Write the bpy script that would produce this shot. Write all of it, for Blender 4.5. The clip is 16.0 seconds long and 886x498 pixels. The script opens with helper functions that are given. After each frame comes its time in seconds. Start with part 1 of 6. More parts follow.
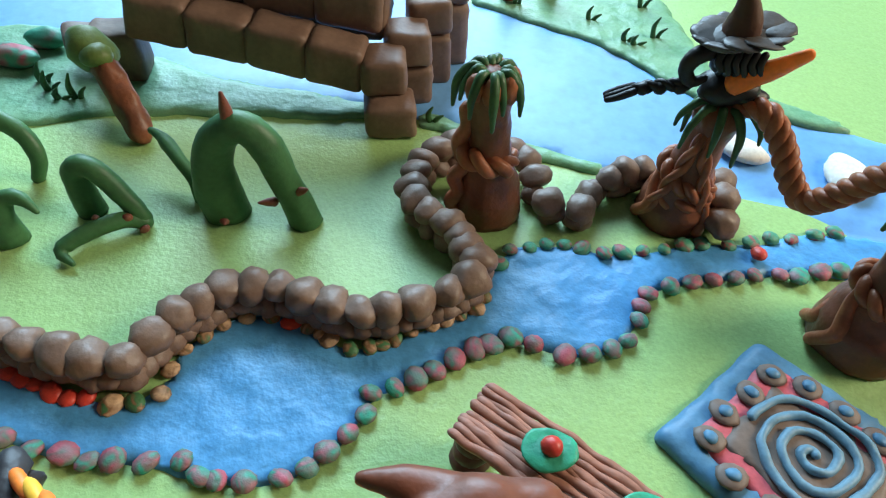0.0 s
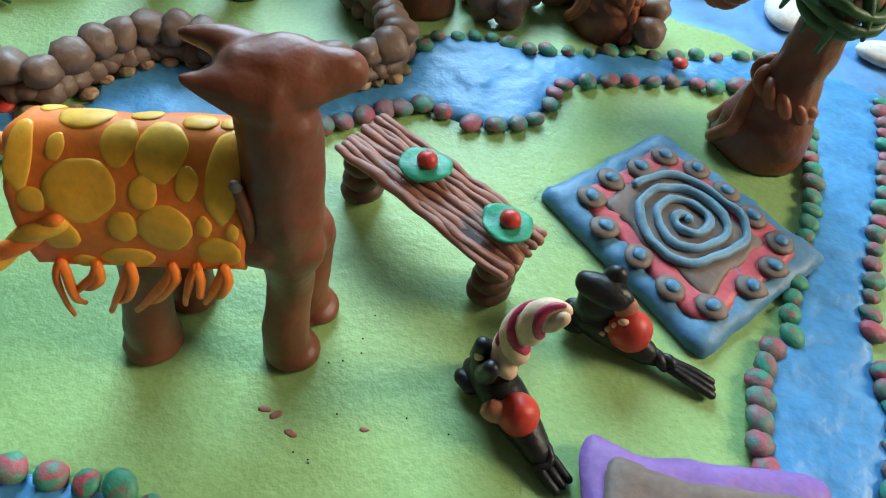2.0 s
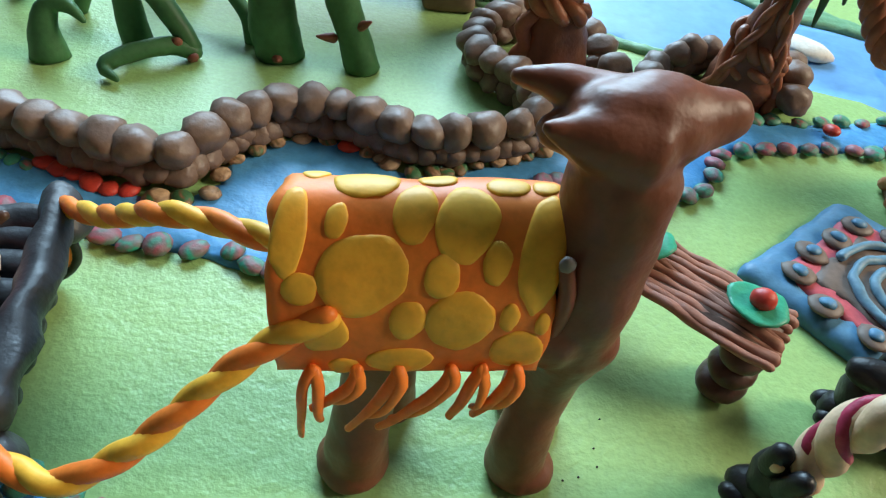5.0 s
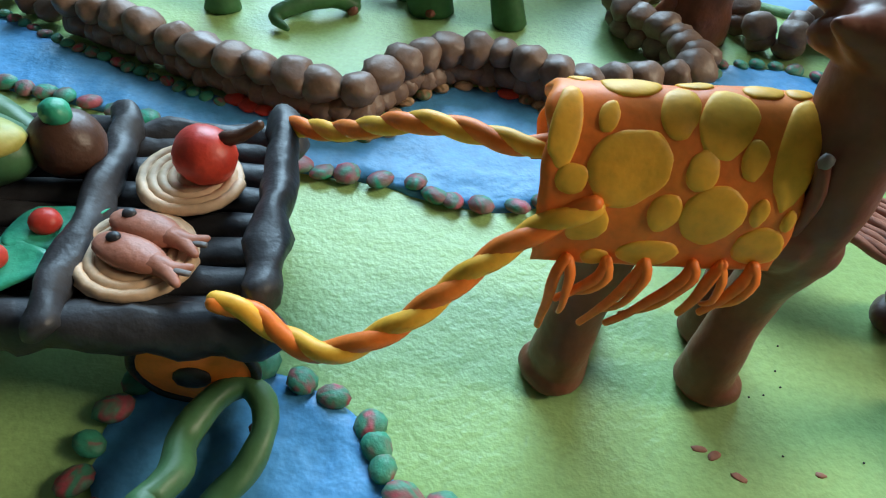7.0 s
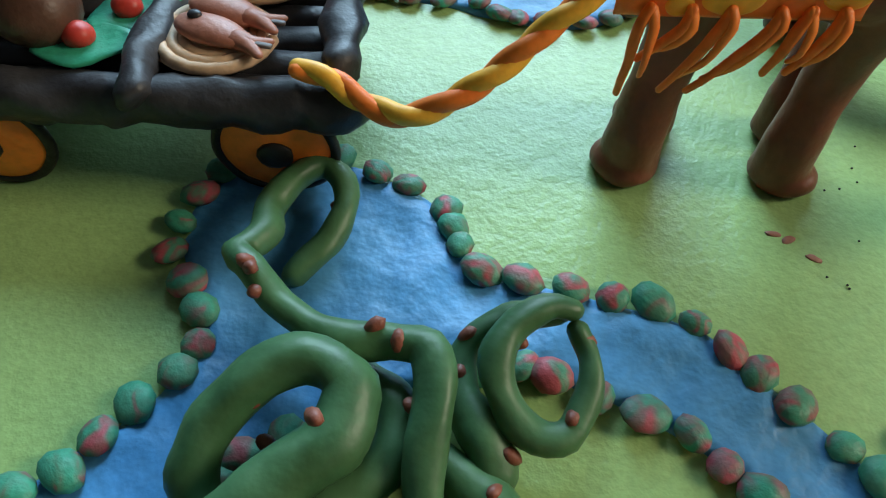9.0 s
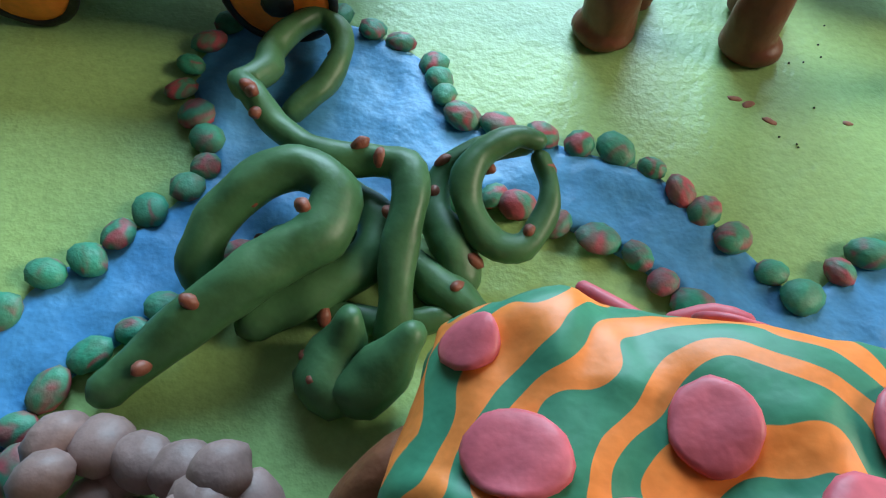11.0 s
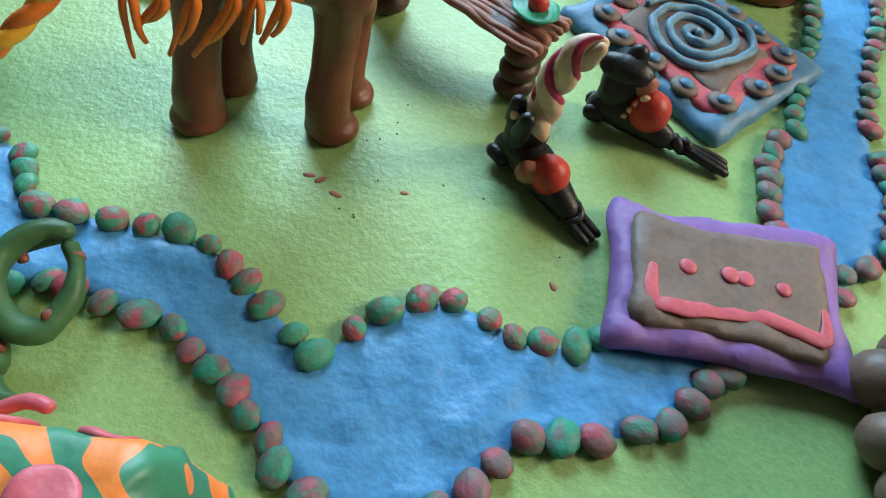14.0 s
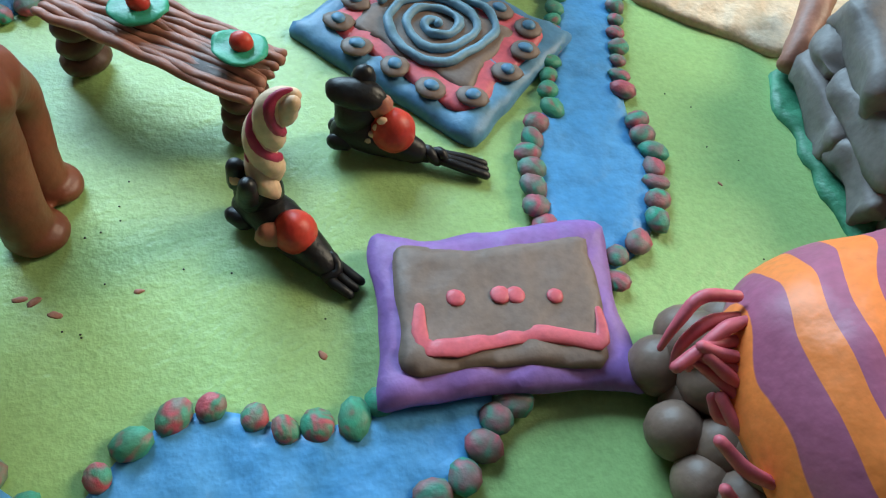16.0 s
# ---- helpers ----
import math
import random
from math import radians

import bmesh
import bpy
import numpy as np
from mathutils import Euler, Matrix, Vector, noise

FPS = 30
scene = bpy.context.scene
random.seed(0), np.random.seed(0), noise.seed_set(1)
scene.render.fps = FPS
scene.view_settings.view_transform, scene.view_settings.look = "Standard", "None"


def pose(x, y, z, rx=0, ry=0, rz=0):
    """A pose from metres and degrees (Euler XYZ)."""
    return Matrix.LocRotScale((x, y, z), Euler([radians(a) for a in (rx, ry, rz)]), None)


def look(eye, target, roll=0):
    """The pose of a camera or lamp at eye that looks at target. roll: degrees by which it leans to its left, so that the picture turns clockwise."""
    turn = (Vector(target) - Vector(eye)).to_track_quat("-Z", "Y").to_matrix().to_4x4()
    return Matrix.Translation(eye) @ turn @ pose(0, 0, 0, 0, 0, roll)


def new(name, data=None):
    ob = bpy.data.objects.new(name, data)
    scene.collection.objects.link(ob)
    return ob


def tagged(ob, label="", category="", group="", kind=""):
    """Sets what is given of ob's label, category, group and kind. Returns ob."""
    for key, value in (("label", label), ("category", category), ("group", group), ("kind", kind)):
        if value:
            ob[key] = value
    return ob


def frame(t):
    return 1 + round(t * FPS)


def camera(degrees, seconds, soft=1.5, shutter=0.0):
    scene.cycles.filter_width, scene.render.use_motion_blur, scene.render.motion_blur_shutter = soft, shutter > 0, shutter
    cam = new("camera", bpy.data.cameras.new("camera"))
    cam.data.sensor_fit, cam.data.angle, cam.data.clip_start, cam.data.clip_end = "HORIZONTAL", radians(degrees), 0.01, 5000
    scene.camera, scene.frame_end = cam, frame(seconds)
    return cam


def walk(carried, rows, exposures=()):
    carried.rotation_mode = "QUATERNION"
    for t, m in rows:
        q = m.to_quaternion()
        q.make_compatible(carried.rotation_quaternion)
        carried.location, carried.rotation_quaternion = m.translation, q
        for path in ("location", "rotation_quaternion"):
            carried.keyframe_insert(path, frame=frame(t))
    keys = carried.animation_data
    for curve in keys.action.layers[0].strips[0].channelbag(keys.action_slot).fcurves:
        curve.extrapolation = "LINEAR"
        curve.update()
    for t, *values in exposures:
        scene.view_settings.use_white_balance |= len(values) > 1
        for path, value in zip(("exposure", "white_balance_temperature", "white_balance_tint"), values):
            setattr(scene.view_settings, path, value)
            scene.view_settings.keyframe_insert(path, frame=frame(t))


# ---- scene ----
cam = camera(65.88, 16.0, soft=1.2)
PATH = [
    (0, (0.00886, 0.00363, 0.22776), (0.00329, 0.20139, 0.00224), 3.50),
    (0.5, (0.03448, -0.01316, 0.22189), (0.03502, 0.18011, -0.00756), 4.91),
    (1, (0.04831, -0.03104, 0.21394), (0.04931, 0.15754, -0.01938), 6.71),
    (1.5, (0.05888, -0.04455, 0.20145), (0.05722, 0.13702, -0.03735), 7.23),
    (2, (0.05639, -0.05507, 0.19292), (0.05209, 0.12408, -0.04767), 9.12),
    (2.5, (0.04958, -0.05805, 0.19037), (0.04407, 0.11993, -0.05107), 9.74),
    (3, (0.04284, -0.05434, 0.18069), (0.03784, 0.12671, -0.05846), 9.37),
    (3.5, (0.02546, -0.05103, 0.18081), (0.02091, 0.14315, -0.04783), 8.41),
    (4, (0.01083, -0.04624, 0.16813), (0.01788, 0.15895, -0.05061), 9.57),
    (4.5, (-0.00367, -0.04407, 0.16082), (-0.00126, 0.16427, -0.05502), 8.43),
    (4.7, (-0.00776, -0.04429, 0.16149), (-0.00626, 0.16572, -0.05274), 8.39),
    (6.8, (-0.04475, -0.06655, 0.15525), (-0.06658, 0.13567, -0.06528), 5.71),
    (7, (-0.04923, -0.07222, 0.15415), (-0.07021, 0.13136, -0.06521), 6.10),
    (7.5, (-0.06138, -0.07945, 0.15356), (-0.08627, 0.12143, -0.06786), 5.58),
    (8, (-0.06301, -0.08730, 0.14772), (-0.09120, 0.10923, -0.07719), 4.84),
    (8.5, (-0.05658, -0.09152, 0.14071), (-0.08495, 0.09883, -0.08942), 4.24),
    (9, (-0.05172, -0.10162, 0.13252), (-0.08288, 0.07555, -0.10757), 2.56),
    (9.2, (-0.04914, -0.10477, 0.12865), (-0.08271, 0.07040, -0.11257), 1.93),
    (11.3, (-0.03551, -0.13258, 0.13705), (-0.06441, 0.02046, -0.11936), 4.35),
    (11.5, (-0.03327, -0.13542, 0.13935), (-0.06011, 0.01862, -0.11668), 4.53),
    (12, (-0.01968, -0.14189, 0.14119), (-0.03951, 0.01549, -0.11344), 5.25),
    (12.5, (-0.00118, -0.14030, 0.14619), (-0.01300, 0.01838, -0.10813), 6.91),
    (13, (0.01500, -0.13588, 0.15263), (0.00868, 0.02654, -0.09952), 8.27),
    (13.5, (0.03757, -0.12428, 0.16063), (0.04048, 0.04334, -0.08815), 11.51),
    (14, (0.04918, -0.11432, 0.16456), (0.05743, 0.05758, -0.08116), 12.12),
    (14.5, (0.05928, -0.08479, 0.16130), (0.07816, 0.07712, -0.09055), 10.68),
    (15, (0.07982, -0.07686, 0.15774), (0.10890, 0.07394, -0.09997), 9.47),
    (15.5, (0.08919, -0.07969, 0.16233), (0.12780, 0.07143, -0.09394), 10.10),
    (16, (0.08715, -0.08144, 0.17153), (0.14381, 0.07328, -0.07917), 12.27),
]
EXPOSURES = [(0.0, 0.08), (1.5, -0.02), (3.0, 0.08), (4.7, 0.12), (7.0, -0.08), (9.0, -0.28), (11.5, -0.06), (14.0, -0.08), (16.0, -0.06)]
walk(cam, [(t, look(eye, target, roll)) for t, eye, target, roll in PATH], EXPOSURES)

# ---- light: two windows of one room, cool sky far left, warmer daylight far right ----
world = bpy.data.worlds.new("world")
scene.world = world
world.use_nodes = True
sky = world.node_tree.nodes.new("ShaderNodeTexSky")
sky.sky_type, sky.sun_disc = "NISHITA", False
sky.sun_elevation, sky.sun_rotation = radians(35), radians(40)
world.node_tree.links.new(sky.outputs[0], world.node_tree.nodes["Background"].inputs[0])
world.node_tree.nodes["Background"].inputs[1].default_value = 0.1

NORTH_AT, EAST_AT = (-0.35, 1.80, 1.06), (1.95, 0.35, 1.25)


def window_lamp(name, at, target, size, power, colour):
    data = bpy.data.lights.new(name, "AREA")
    data.shape, data.size, data.size_y, data.energy, data.color = "RECTANGLE", size[0], size[1], power, colour
    ob = new(name, data)
    ob.matrix_world = look(at, target)
    return ob


window_lamp("north_window_light", NORTH_AT, (-0.25, 0.2, 0.05), (1.35, 1.3), 104, (0.52, 0.79, 1.0))
window_lamp("east_window_light", EAST_AT, (0.05, 0.05, 0), (0.8, 0.8), 47, (1.0, 0.88, 0.66))

# ---- building helpers: everything below is laid out in centimetres ----
CM = 0.01
ORIGIN = {}


def sca(p, s):
    return [v * s for v in p]


# The plan below was drawn on two slightly foreshortened grids, one for the near half of the board and one for the far half.
NEAR_GRID = Matrix(((0.9988521, -0.0166793, 0.1078322), (0.0031296, 1.0028065, -0.0028505), (0.00163188, 0.00042911, 1.0)))
FAR_GRID = Matrix(((1.0392607, 0.0018447, -0.2122805), (-0.0072441, 1.0183657, -0.0426124), (0.00206251, 0.00283619, 1.0)))


def settle(p):
    """A place of the plan in true centimetres on the board."""
    x, y, z = p
    near, far = NEAR_GRID @ Vector((x, y, 1)), FAR_GRID @ Vector((x, y, 1))
    w = min(1.0, max(0.0, (y - 4) / 7))
    w = w * w * (3 - 2 * w)
    q = (near / near.z).lerp(far / far.z, w)
    q.x += 0.055 * max(0.0, y - 16) * min(1.0, max(0.0, (4 - x) / 12))
    return Vector((q.x, q.y, z))


def to_mesh(name, bm, mats, origin, smooth=True, local=False):
    me = bpy.data.meshes.new(name)
    bmesh.ops.recalc_face_normals(bm, faces=bm.faces)
    for v in bm.verts:
        v.co = ((v.co if local else settle(v.co)) - Vector(origin)) * CM
    bm.to_mesh(me)
    bm.free()
    for m in mats if isinstance(mats, (list, tuple)) else [mats]:
        me.materials.append(m)
    if smooth:
        me.polygons.foreach_set("use_smooth", [True] * len(me.polygons))
    return me


def thing(name, at, label, category, group="", kind=""):
    ob = new(name)
    ob.empty_display_size = 0.01
    ORIGIN[ob] = settle(at)
    ob.location = ORIGIN[ob] * CM
    return tagged(ob, label, category, group, kind)


def solo(name, bm, mats, at, label, category, group="", kind="", smooth=True, local=False):
    origin = Vector(at) if local else settle(at)
    ob = new(name, to_mesh(name, bm, mats, origin, smooth, local))
    ORIGIN[ob] = origin
    ob.location = origin * CM
    return tagged(ob, label, category, group, kind)


def part(name, bm, mats, parent, label="", smooth=True):
    ob = new(name, to_mesh(name, bm, mats, ORIGIN[parent], smooth))
    ob.parent = parent
    ORIGIN[ob] = ORIGIN[parent]
    return tagged(ob, label)


def remesh(ob, voxel, smooth=4):
    mod = ob.modifiers.new("join", "REMESH")
    mod.mode, mod.voxel_size, mod.use_smooth_shade = "VOXEL", voxel * CM, True
    if smooth:
        sm = ob.modifiers.new("soften", "SMOOTH")
        sm.factor, sm.iterations = 0.5, smooth
    return ob


def spline(pts, step=0.3, closed=False):
    """A smooth line through the points, at about even steps."""
    P = [Vector(p) for p in pts]
    n = len(P)
    if n == 2:
        k = max(2, int((P[1] - P[0]).length / step))
        return [P[0].lerp(P[1], i / k) for i in range(k + 1)]
    out = []
    for i in range(n if closed else n - 1):
        if closed:
            a, b, c, d = (P[(i + k) % n] for k in (-1, 0, 1, 2))
        else:
            b, c = P[i], P[i + 1]
            a = P[i - 1] if i else b * 2 - c
            d = P[i + 2] if i + 2 < n else c * 2 - b
        k = max(1, int((c - b).length / step))
        for j in range(k):
            t = j / k
            out.append(0.5 * (2 * b + (c - a) * t + (2 * a - 5 * b + 4 * c - d) * t * t + (3 * b - a - 3 * c + d) * t ** 3))
    if not closed:
        out.append(P[-1])
    return out


def radius_at(radii, t):
    if isinstance(radii, (int, float)):
        return radii
    x = t * (len(radii) - 1)
    i = min(int(x), len(radii) - 2)
    return radii[i] + (radii[i + 1] - radii[i]) * (x - i)


def frames_along(path, closed=False):
    n = len(path)
    tang = []
    for i in range(n):
        a = path[i - 1] if (i or closed) else path[0]
        b = path[(i + 1) % n] if (i < n - 1 or closed) else path[-1]
        d = b - a
        tang.append(d.normalized() if d.length > 1e-9 else Vector((0, 0, 1)))
    up = Vector((0, 0, 1)) if abs(tang[0].z) < 0.9 else Vector((1, 0, 0))
    out = []
    u = (up - tang[0] * up.dot(tang[0])).normalized()
    for i in range(n):
        u = u - tang[i] * u.dot(tang[i])
        u = u.normalized() if u.length > 1e-6 else tang[i].orthogonal().normalized()
        out.append((u.copy(), tang[i].cross(u), tang[i]))
    return out


def wobble(p, amount, scale=1.0, seed=0.0):
    return noise.noise_vector(Vector(p) * scale + Vector((seed, seed * 1.7, -seed))) * amount


def tube(bm, pts, radii, n=10, step=0.3, closed=False, wob=0.03, mat=0, flat=1.0, seed=0.0, smooth_path=True):
    """A rolled clay coil along the points, with rounded ends."""
    path = spline(pts, step, closed) if smooth_path else [Vector(p) for p in pts]
    fr = frames_along(path, closed)
    rings = []
    m = len(path)
    rows = []
    for i in range(m):
        t = i / max(1, m - 1)
        rows.append((path[i], fr[i], radius_at(radii, t)))
    if not closed:
        r0, r1 = rows[0][2], rows[-1][2]
        head = [(path[0] - fr[0][2] * r0 * a, fr[0], r0 * b) for a, b in ((0.75, 0.35), (0.45, 0.75))]
        tail = [(path[-1] + fr[-1][2] * r1 * a, fr[-1], r1 * b) for a, b in ((0.45, 0.75), (0.75, 0.35))]
        rows = head + rows + tail
    for c, (u, v, d), r in rows:
        ring = []
        for k in range(n):
            a = 2 * math.pi * k / n
            p = c + u * math.cos(a) * r * flat + v * math.sin(a) * r
            ring.append(bm.verts.new(p + wobble(p, wob, 1.3, seed)))
        rings.append(ring)
    count = len(rings)
    made = []
    for i in range(count if closed else count - 1):
        a, b = rings[i], rings[(i + 1) % count]
        for k in range(n):
            made.append(bm.faces.new((a[k], a[(k + 1) % n], b[(k + 1) % n], b[k])))
    if not closed:
        made.append(bm.faces.new(rings[0][::-1]))
        made.append(bm.faces.new(rings[-1]))
    for f in made:
        f.material_index = mat
    return bm


def blob(bm, at, size, turn=(0, 0, 0), wob=0.05, sub=3, mat=0, seed=0.0, low=None):
    """A rolled lump of clay, pressed to size (half sizes)."""
    size = (size,) * 3 if isinstance(size, (int, float)) else size
    m = pose(*at, *turn)
    got = bmesh.ops.create_icosphere(bm, subdivisions=sub, radius=1.0)["verts"]
    for v in got:
        p = Vector(v.co)
        k = 1 + noise.noise(p * 1.1 + Vector((seed, 2 * seed, seed * 0.3))) * wob * 2 + noise.noise(p * 2.7 + Vector((seed, 5, 9))) * wob
        q = Vector((p.x * size[0], p.y * size[1], p.z * size[2])) * k
        v.co = m @ q
        if low is not None and v.co.z < low:
            v.co.z = low + (v.co.z - low) * 0.05
    for f in {f for v in got for f in v.link_faces}:
        f.material_index = mat
    return bm


def rbox(bm, at, size, turn=(0, 0, 0), r=0.25, cuts=5, wob=0.05, mat=0, seed=0.0):
    """A block with thumb-rounded edges; size is the whole size."""
    h = [s / 2 for s in size]
    r = min(r, *[x * 0.95 for x in h])
    m = pose(*at, *turn)
    tmp = bmesh.new()
    bmesh.ops.create_cube(tmp, size=2.0)
    bmesh.ops.subdivide_edges(tmp, edges=tmp.edges[:], cuts=cuts, use_grid_fill=True)
    vm = {}
    for v in tmp.verts:
        p = [math.copysign(abs(c) ** 0.6, c) * hh for c, hh in zip(v.co, h)]
        core = Vector([max(-(hh - r), min(hh - r, c)) for c, hh in zip(p, h)])
        d = Vector(p) - core
        q = core + (d.normalized() * r if d.length > 1e-6 else d)
        w = m @ q
        vm[v] = bm.verts.new(w + wobble(w, wob, 0.7, seed) + wobble(w, wob * 0.4, 2.1, seed))
    for f in tmp.faces:
        bm.faces.new([vm[v] for v in f.verts]).material_index = mat
    tmp.free()
    return bm


def helix(bm, pts, r, strands=2, pitch=1.6, mats=(0, 0, 0), n=8, fat=0.62, step=0.12, taper=True, ends=0.6, spread=0.5, phase=0.0):
    """Strands of clay twisted round one another along the points."""
    path = spline(pts, step)
    fr = frames_along(path)
    total, far = [0.0], 0.0
    for a, b in zip(path, path[1:]):
        far += (b - a).length
        total.append(far)
    for s in range(strands):
        line, rad = [], []
        for i, p in enumerate(path):
            a = 2 * math.pi * (total[i] / pitch + s / strands + phase)
            t = total[i] / far
            k = min(1.0, ends + 3 * min(t, 1 - t)) if taper else 1.0
            line.append(p + (fr[i][0] * math.cos(a) + fr[i][1] * math.sin(a)) * r * spread * k)
            rad.append(r * fat * k)
        tube(bm, line, rad, n=n, mat=mats[s % len(mats)], smooth_path=False, wob=0.02, seed=s)
    return bm


def sheet(outline, z, step=0.8, relief=0.05, scale=0.5, thick=0.25, edge_wave=0.12, seed=0.0, smooth_step=0.5, mat=0, base=0.0, round_by=0.35):
    """A flat rolled-out sheet of clay with a soft, uneven edge, its top at height z."""
    from mathutils.geometry import delaunay_2d_cdt
    ring = [Vector((p.x, p.y)) for p in spline([(x, y, 0) for x, y in outline], smooth_step, True)]
    if edge_wave:
        ring = [p + Vector(noise.noise_vector(Vector((p.x, p.y, seed)) * 0.9)[:2]) * edge_wave for p in ring]
    n = len(ring)
    xs, ys = [p.x for p in ring], [p.y for p in ring]

    def inside(x, y):
        c = False
        j = n - 1
        for i in range(n):
            if (ys[i] > y) != (ys[j] > y) and x < (xs[j] - xs[i]) * (y - ys[i]) / (ys[j] - ys[i]) + xs[i]:
                c = not c
            j = i
        return c
    arr = np.array([(p.x, p.y) for p in ring])
    pts = list(ring)
    y, odd = min(ys), 0
    while y < max(ys):
        x = min(xs) + odd * step / 2
        while x < max(xs):
            if inside(x, y) and np.min(np.hypot(arr[:, 0] - x, arr[:, 1] - y)) > step * 0.4:
                pts.append(Vector((x, y)))
            x += step
        y += step * 0.87
        odd = 1 - odd
    co, _, faces, *_ = delaunay_2d_cdt(pts, [(i, (i + 1) % n) for i in range(n)], [], 1, 1e-5)
    bm = bmesh.new()
    top = []
    for p in co:
        d = float(np.min(np.hypot(arr[:, 0] - p.x, arr[:, 1] - p.y)))
        fall = max(0.0, 1 - d / round_by) if round_by else 0.0
        h = z - fall * fall * thick * 0.55
        h += relief * (noise.noise(Vector((p.x * scale, p.y * scale, seed))) + 0.5 * noise.noise(Vector((p.x * scale * 2.3, p.y * scale * 2.3, seed + 7))))
        top.append(bm.verts.new((p.x, p.y, h)))
    for f in faces:
        bm.faces.new([top[i] for i in f])
    rim = [e for e in bm.edges if len(e.link_faces) == 1]
    got = bmesh.ops.extrude_edge_only(bm, edges=rim)
    for v in [g for g in got["geom"] if isinstance(g, bmesh.types.BMVert)]:
        v.co.z = base
    for f in bm.faces:
        f.material_index = mat
    return bm


# ---- materials ----
def clay(name, colour, second=None, rough=0.5, grain=1.0, mottle=0.5, size=1.0, spec=0.4, tint=0.08):
    """Modelling clay: two tones kneaded together, finger marks and fine pits. Colours are linear."""
    mat = bpy.data.materials.new(name)
    mat.use_nodes = True
    nt = mat.node_tree
    N, L = nt.nodes, nt.links
    bsdf = N["Principled BSDF"]
    geo = N.new("ShaderNodeTexCoord")
    info = N.new("ShaderNodeObjectInfo")
    offset = N.new("ShaderNodeVectorMath")
    offset.operation = "ADD"
    L.new(geo.outputs["Object"], offset.inputs[0])
    L.new(info.outputs["Random"], offset.inputs[1])
    big = N.new("ShaderNodeTexNoise")
    big.inputs["Scale"].default_value, big.inputs["Detail"].default_value = 55 / size, 4
    big.inputs["Distortion"].default_value = 0.6
    L.new(offset.outputs[0], big.inputs["Vector"])
    ramp = N.new("ShaderNodeValToRGB")
    ramp.color_ramp.elements[0].position, ramp.color_ramp.elements[1].position = 0.5 - mottle * 0.25, 0.5 + mottle * 0.3
    second = second or [c * 0.72 for c in colour]
    ramp.color_ramp.elements[0].color, ramp.color_ramp.elements[1].color = (*second, 1), (*colour, 1)
    L.new(big.outputs[0], ramp.inputs[0])
    fine = N.new("ShaderNodeTexNoise")
    fine.inputs["Scale"].default_value, fine.inputs["Detail"].default_value = 420 / size, 5
    L.new(offset.outputs[0], fine.inputs["Vector"])
    hsv = N.new("ShaderNodeHueSaturation")
    L.new(ramp.outputs[0], hsv.inputs["Color"])
    val = N.new("ShaderNodeMapRange")
    val.inputs[1].default_value, val.inputs[2].default_value = 0.25, 0.75
    val.inputs[3].default_value, val.inputs[4].default_value = 1 - tint * 1.6, 1 + tint * 1.6
    L.new(fine.outputs[0], val.inputs[0])
    L.new(val.outputs[0], hsv.inputs["Value"])
    L.new(hsv.outputs[0], bsdf.inputs["Base Color"])
    rr = N.new("ShaderNodeMapRange")
    rr.inputs[3].default_value, rr.inputs[4].default_value = rough - 0.08, rough + 0.14
    L.new(big.outputs[0], rr.inputs[0])
    L.new(rr.outputs[0], bsdf.inputs["Roughness"])
    bsdf.inputs["Specular IOR Level"].default_value = spec
    dents = N.new("ShaderNodeTexNoise")
    dents.inputs["Scale"].default_value, dents.inputs["Detail"].default_value = 160 / size, 3
    L.new(offset.outputs[0], dents.inputs["Vector"])
    b1, b2 = N.new("ShaderNodeBump"), N.new("ShaderNodeBump")
    b1.inputs["Strength"].default_value, b1.inputs["Distance"].default_value = 0.45 * grain, 0.0010
    b2.inputs["Strength"].default_value, b2.inputs["Distance"].default_value = 0.3 * grain, 0.0003
    L.new(dents.outputs[0], b1.inputs["Height"])
    L.new(fine.outputs[0], b2.inputs["Height"])
    L.new(b1.outputs[0], b2.inputs["Normal"])
    L.new(b2.outputs[0], bsdf.inputs["Normal"])
    return mat


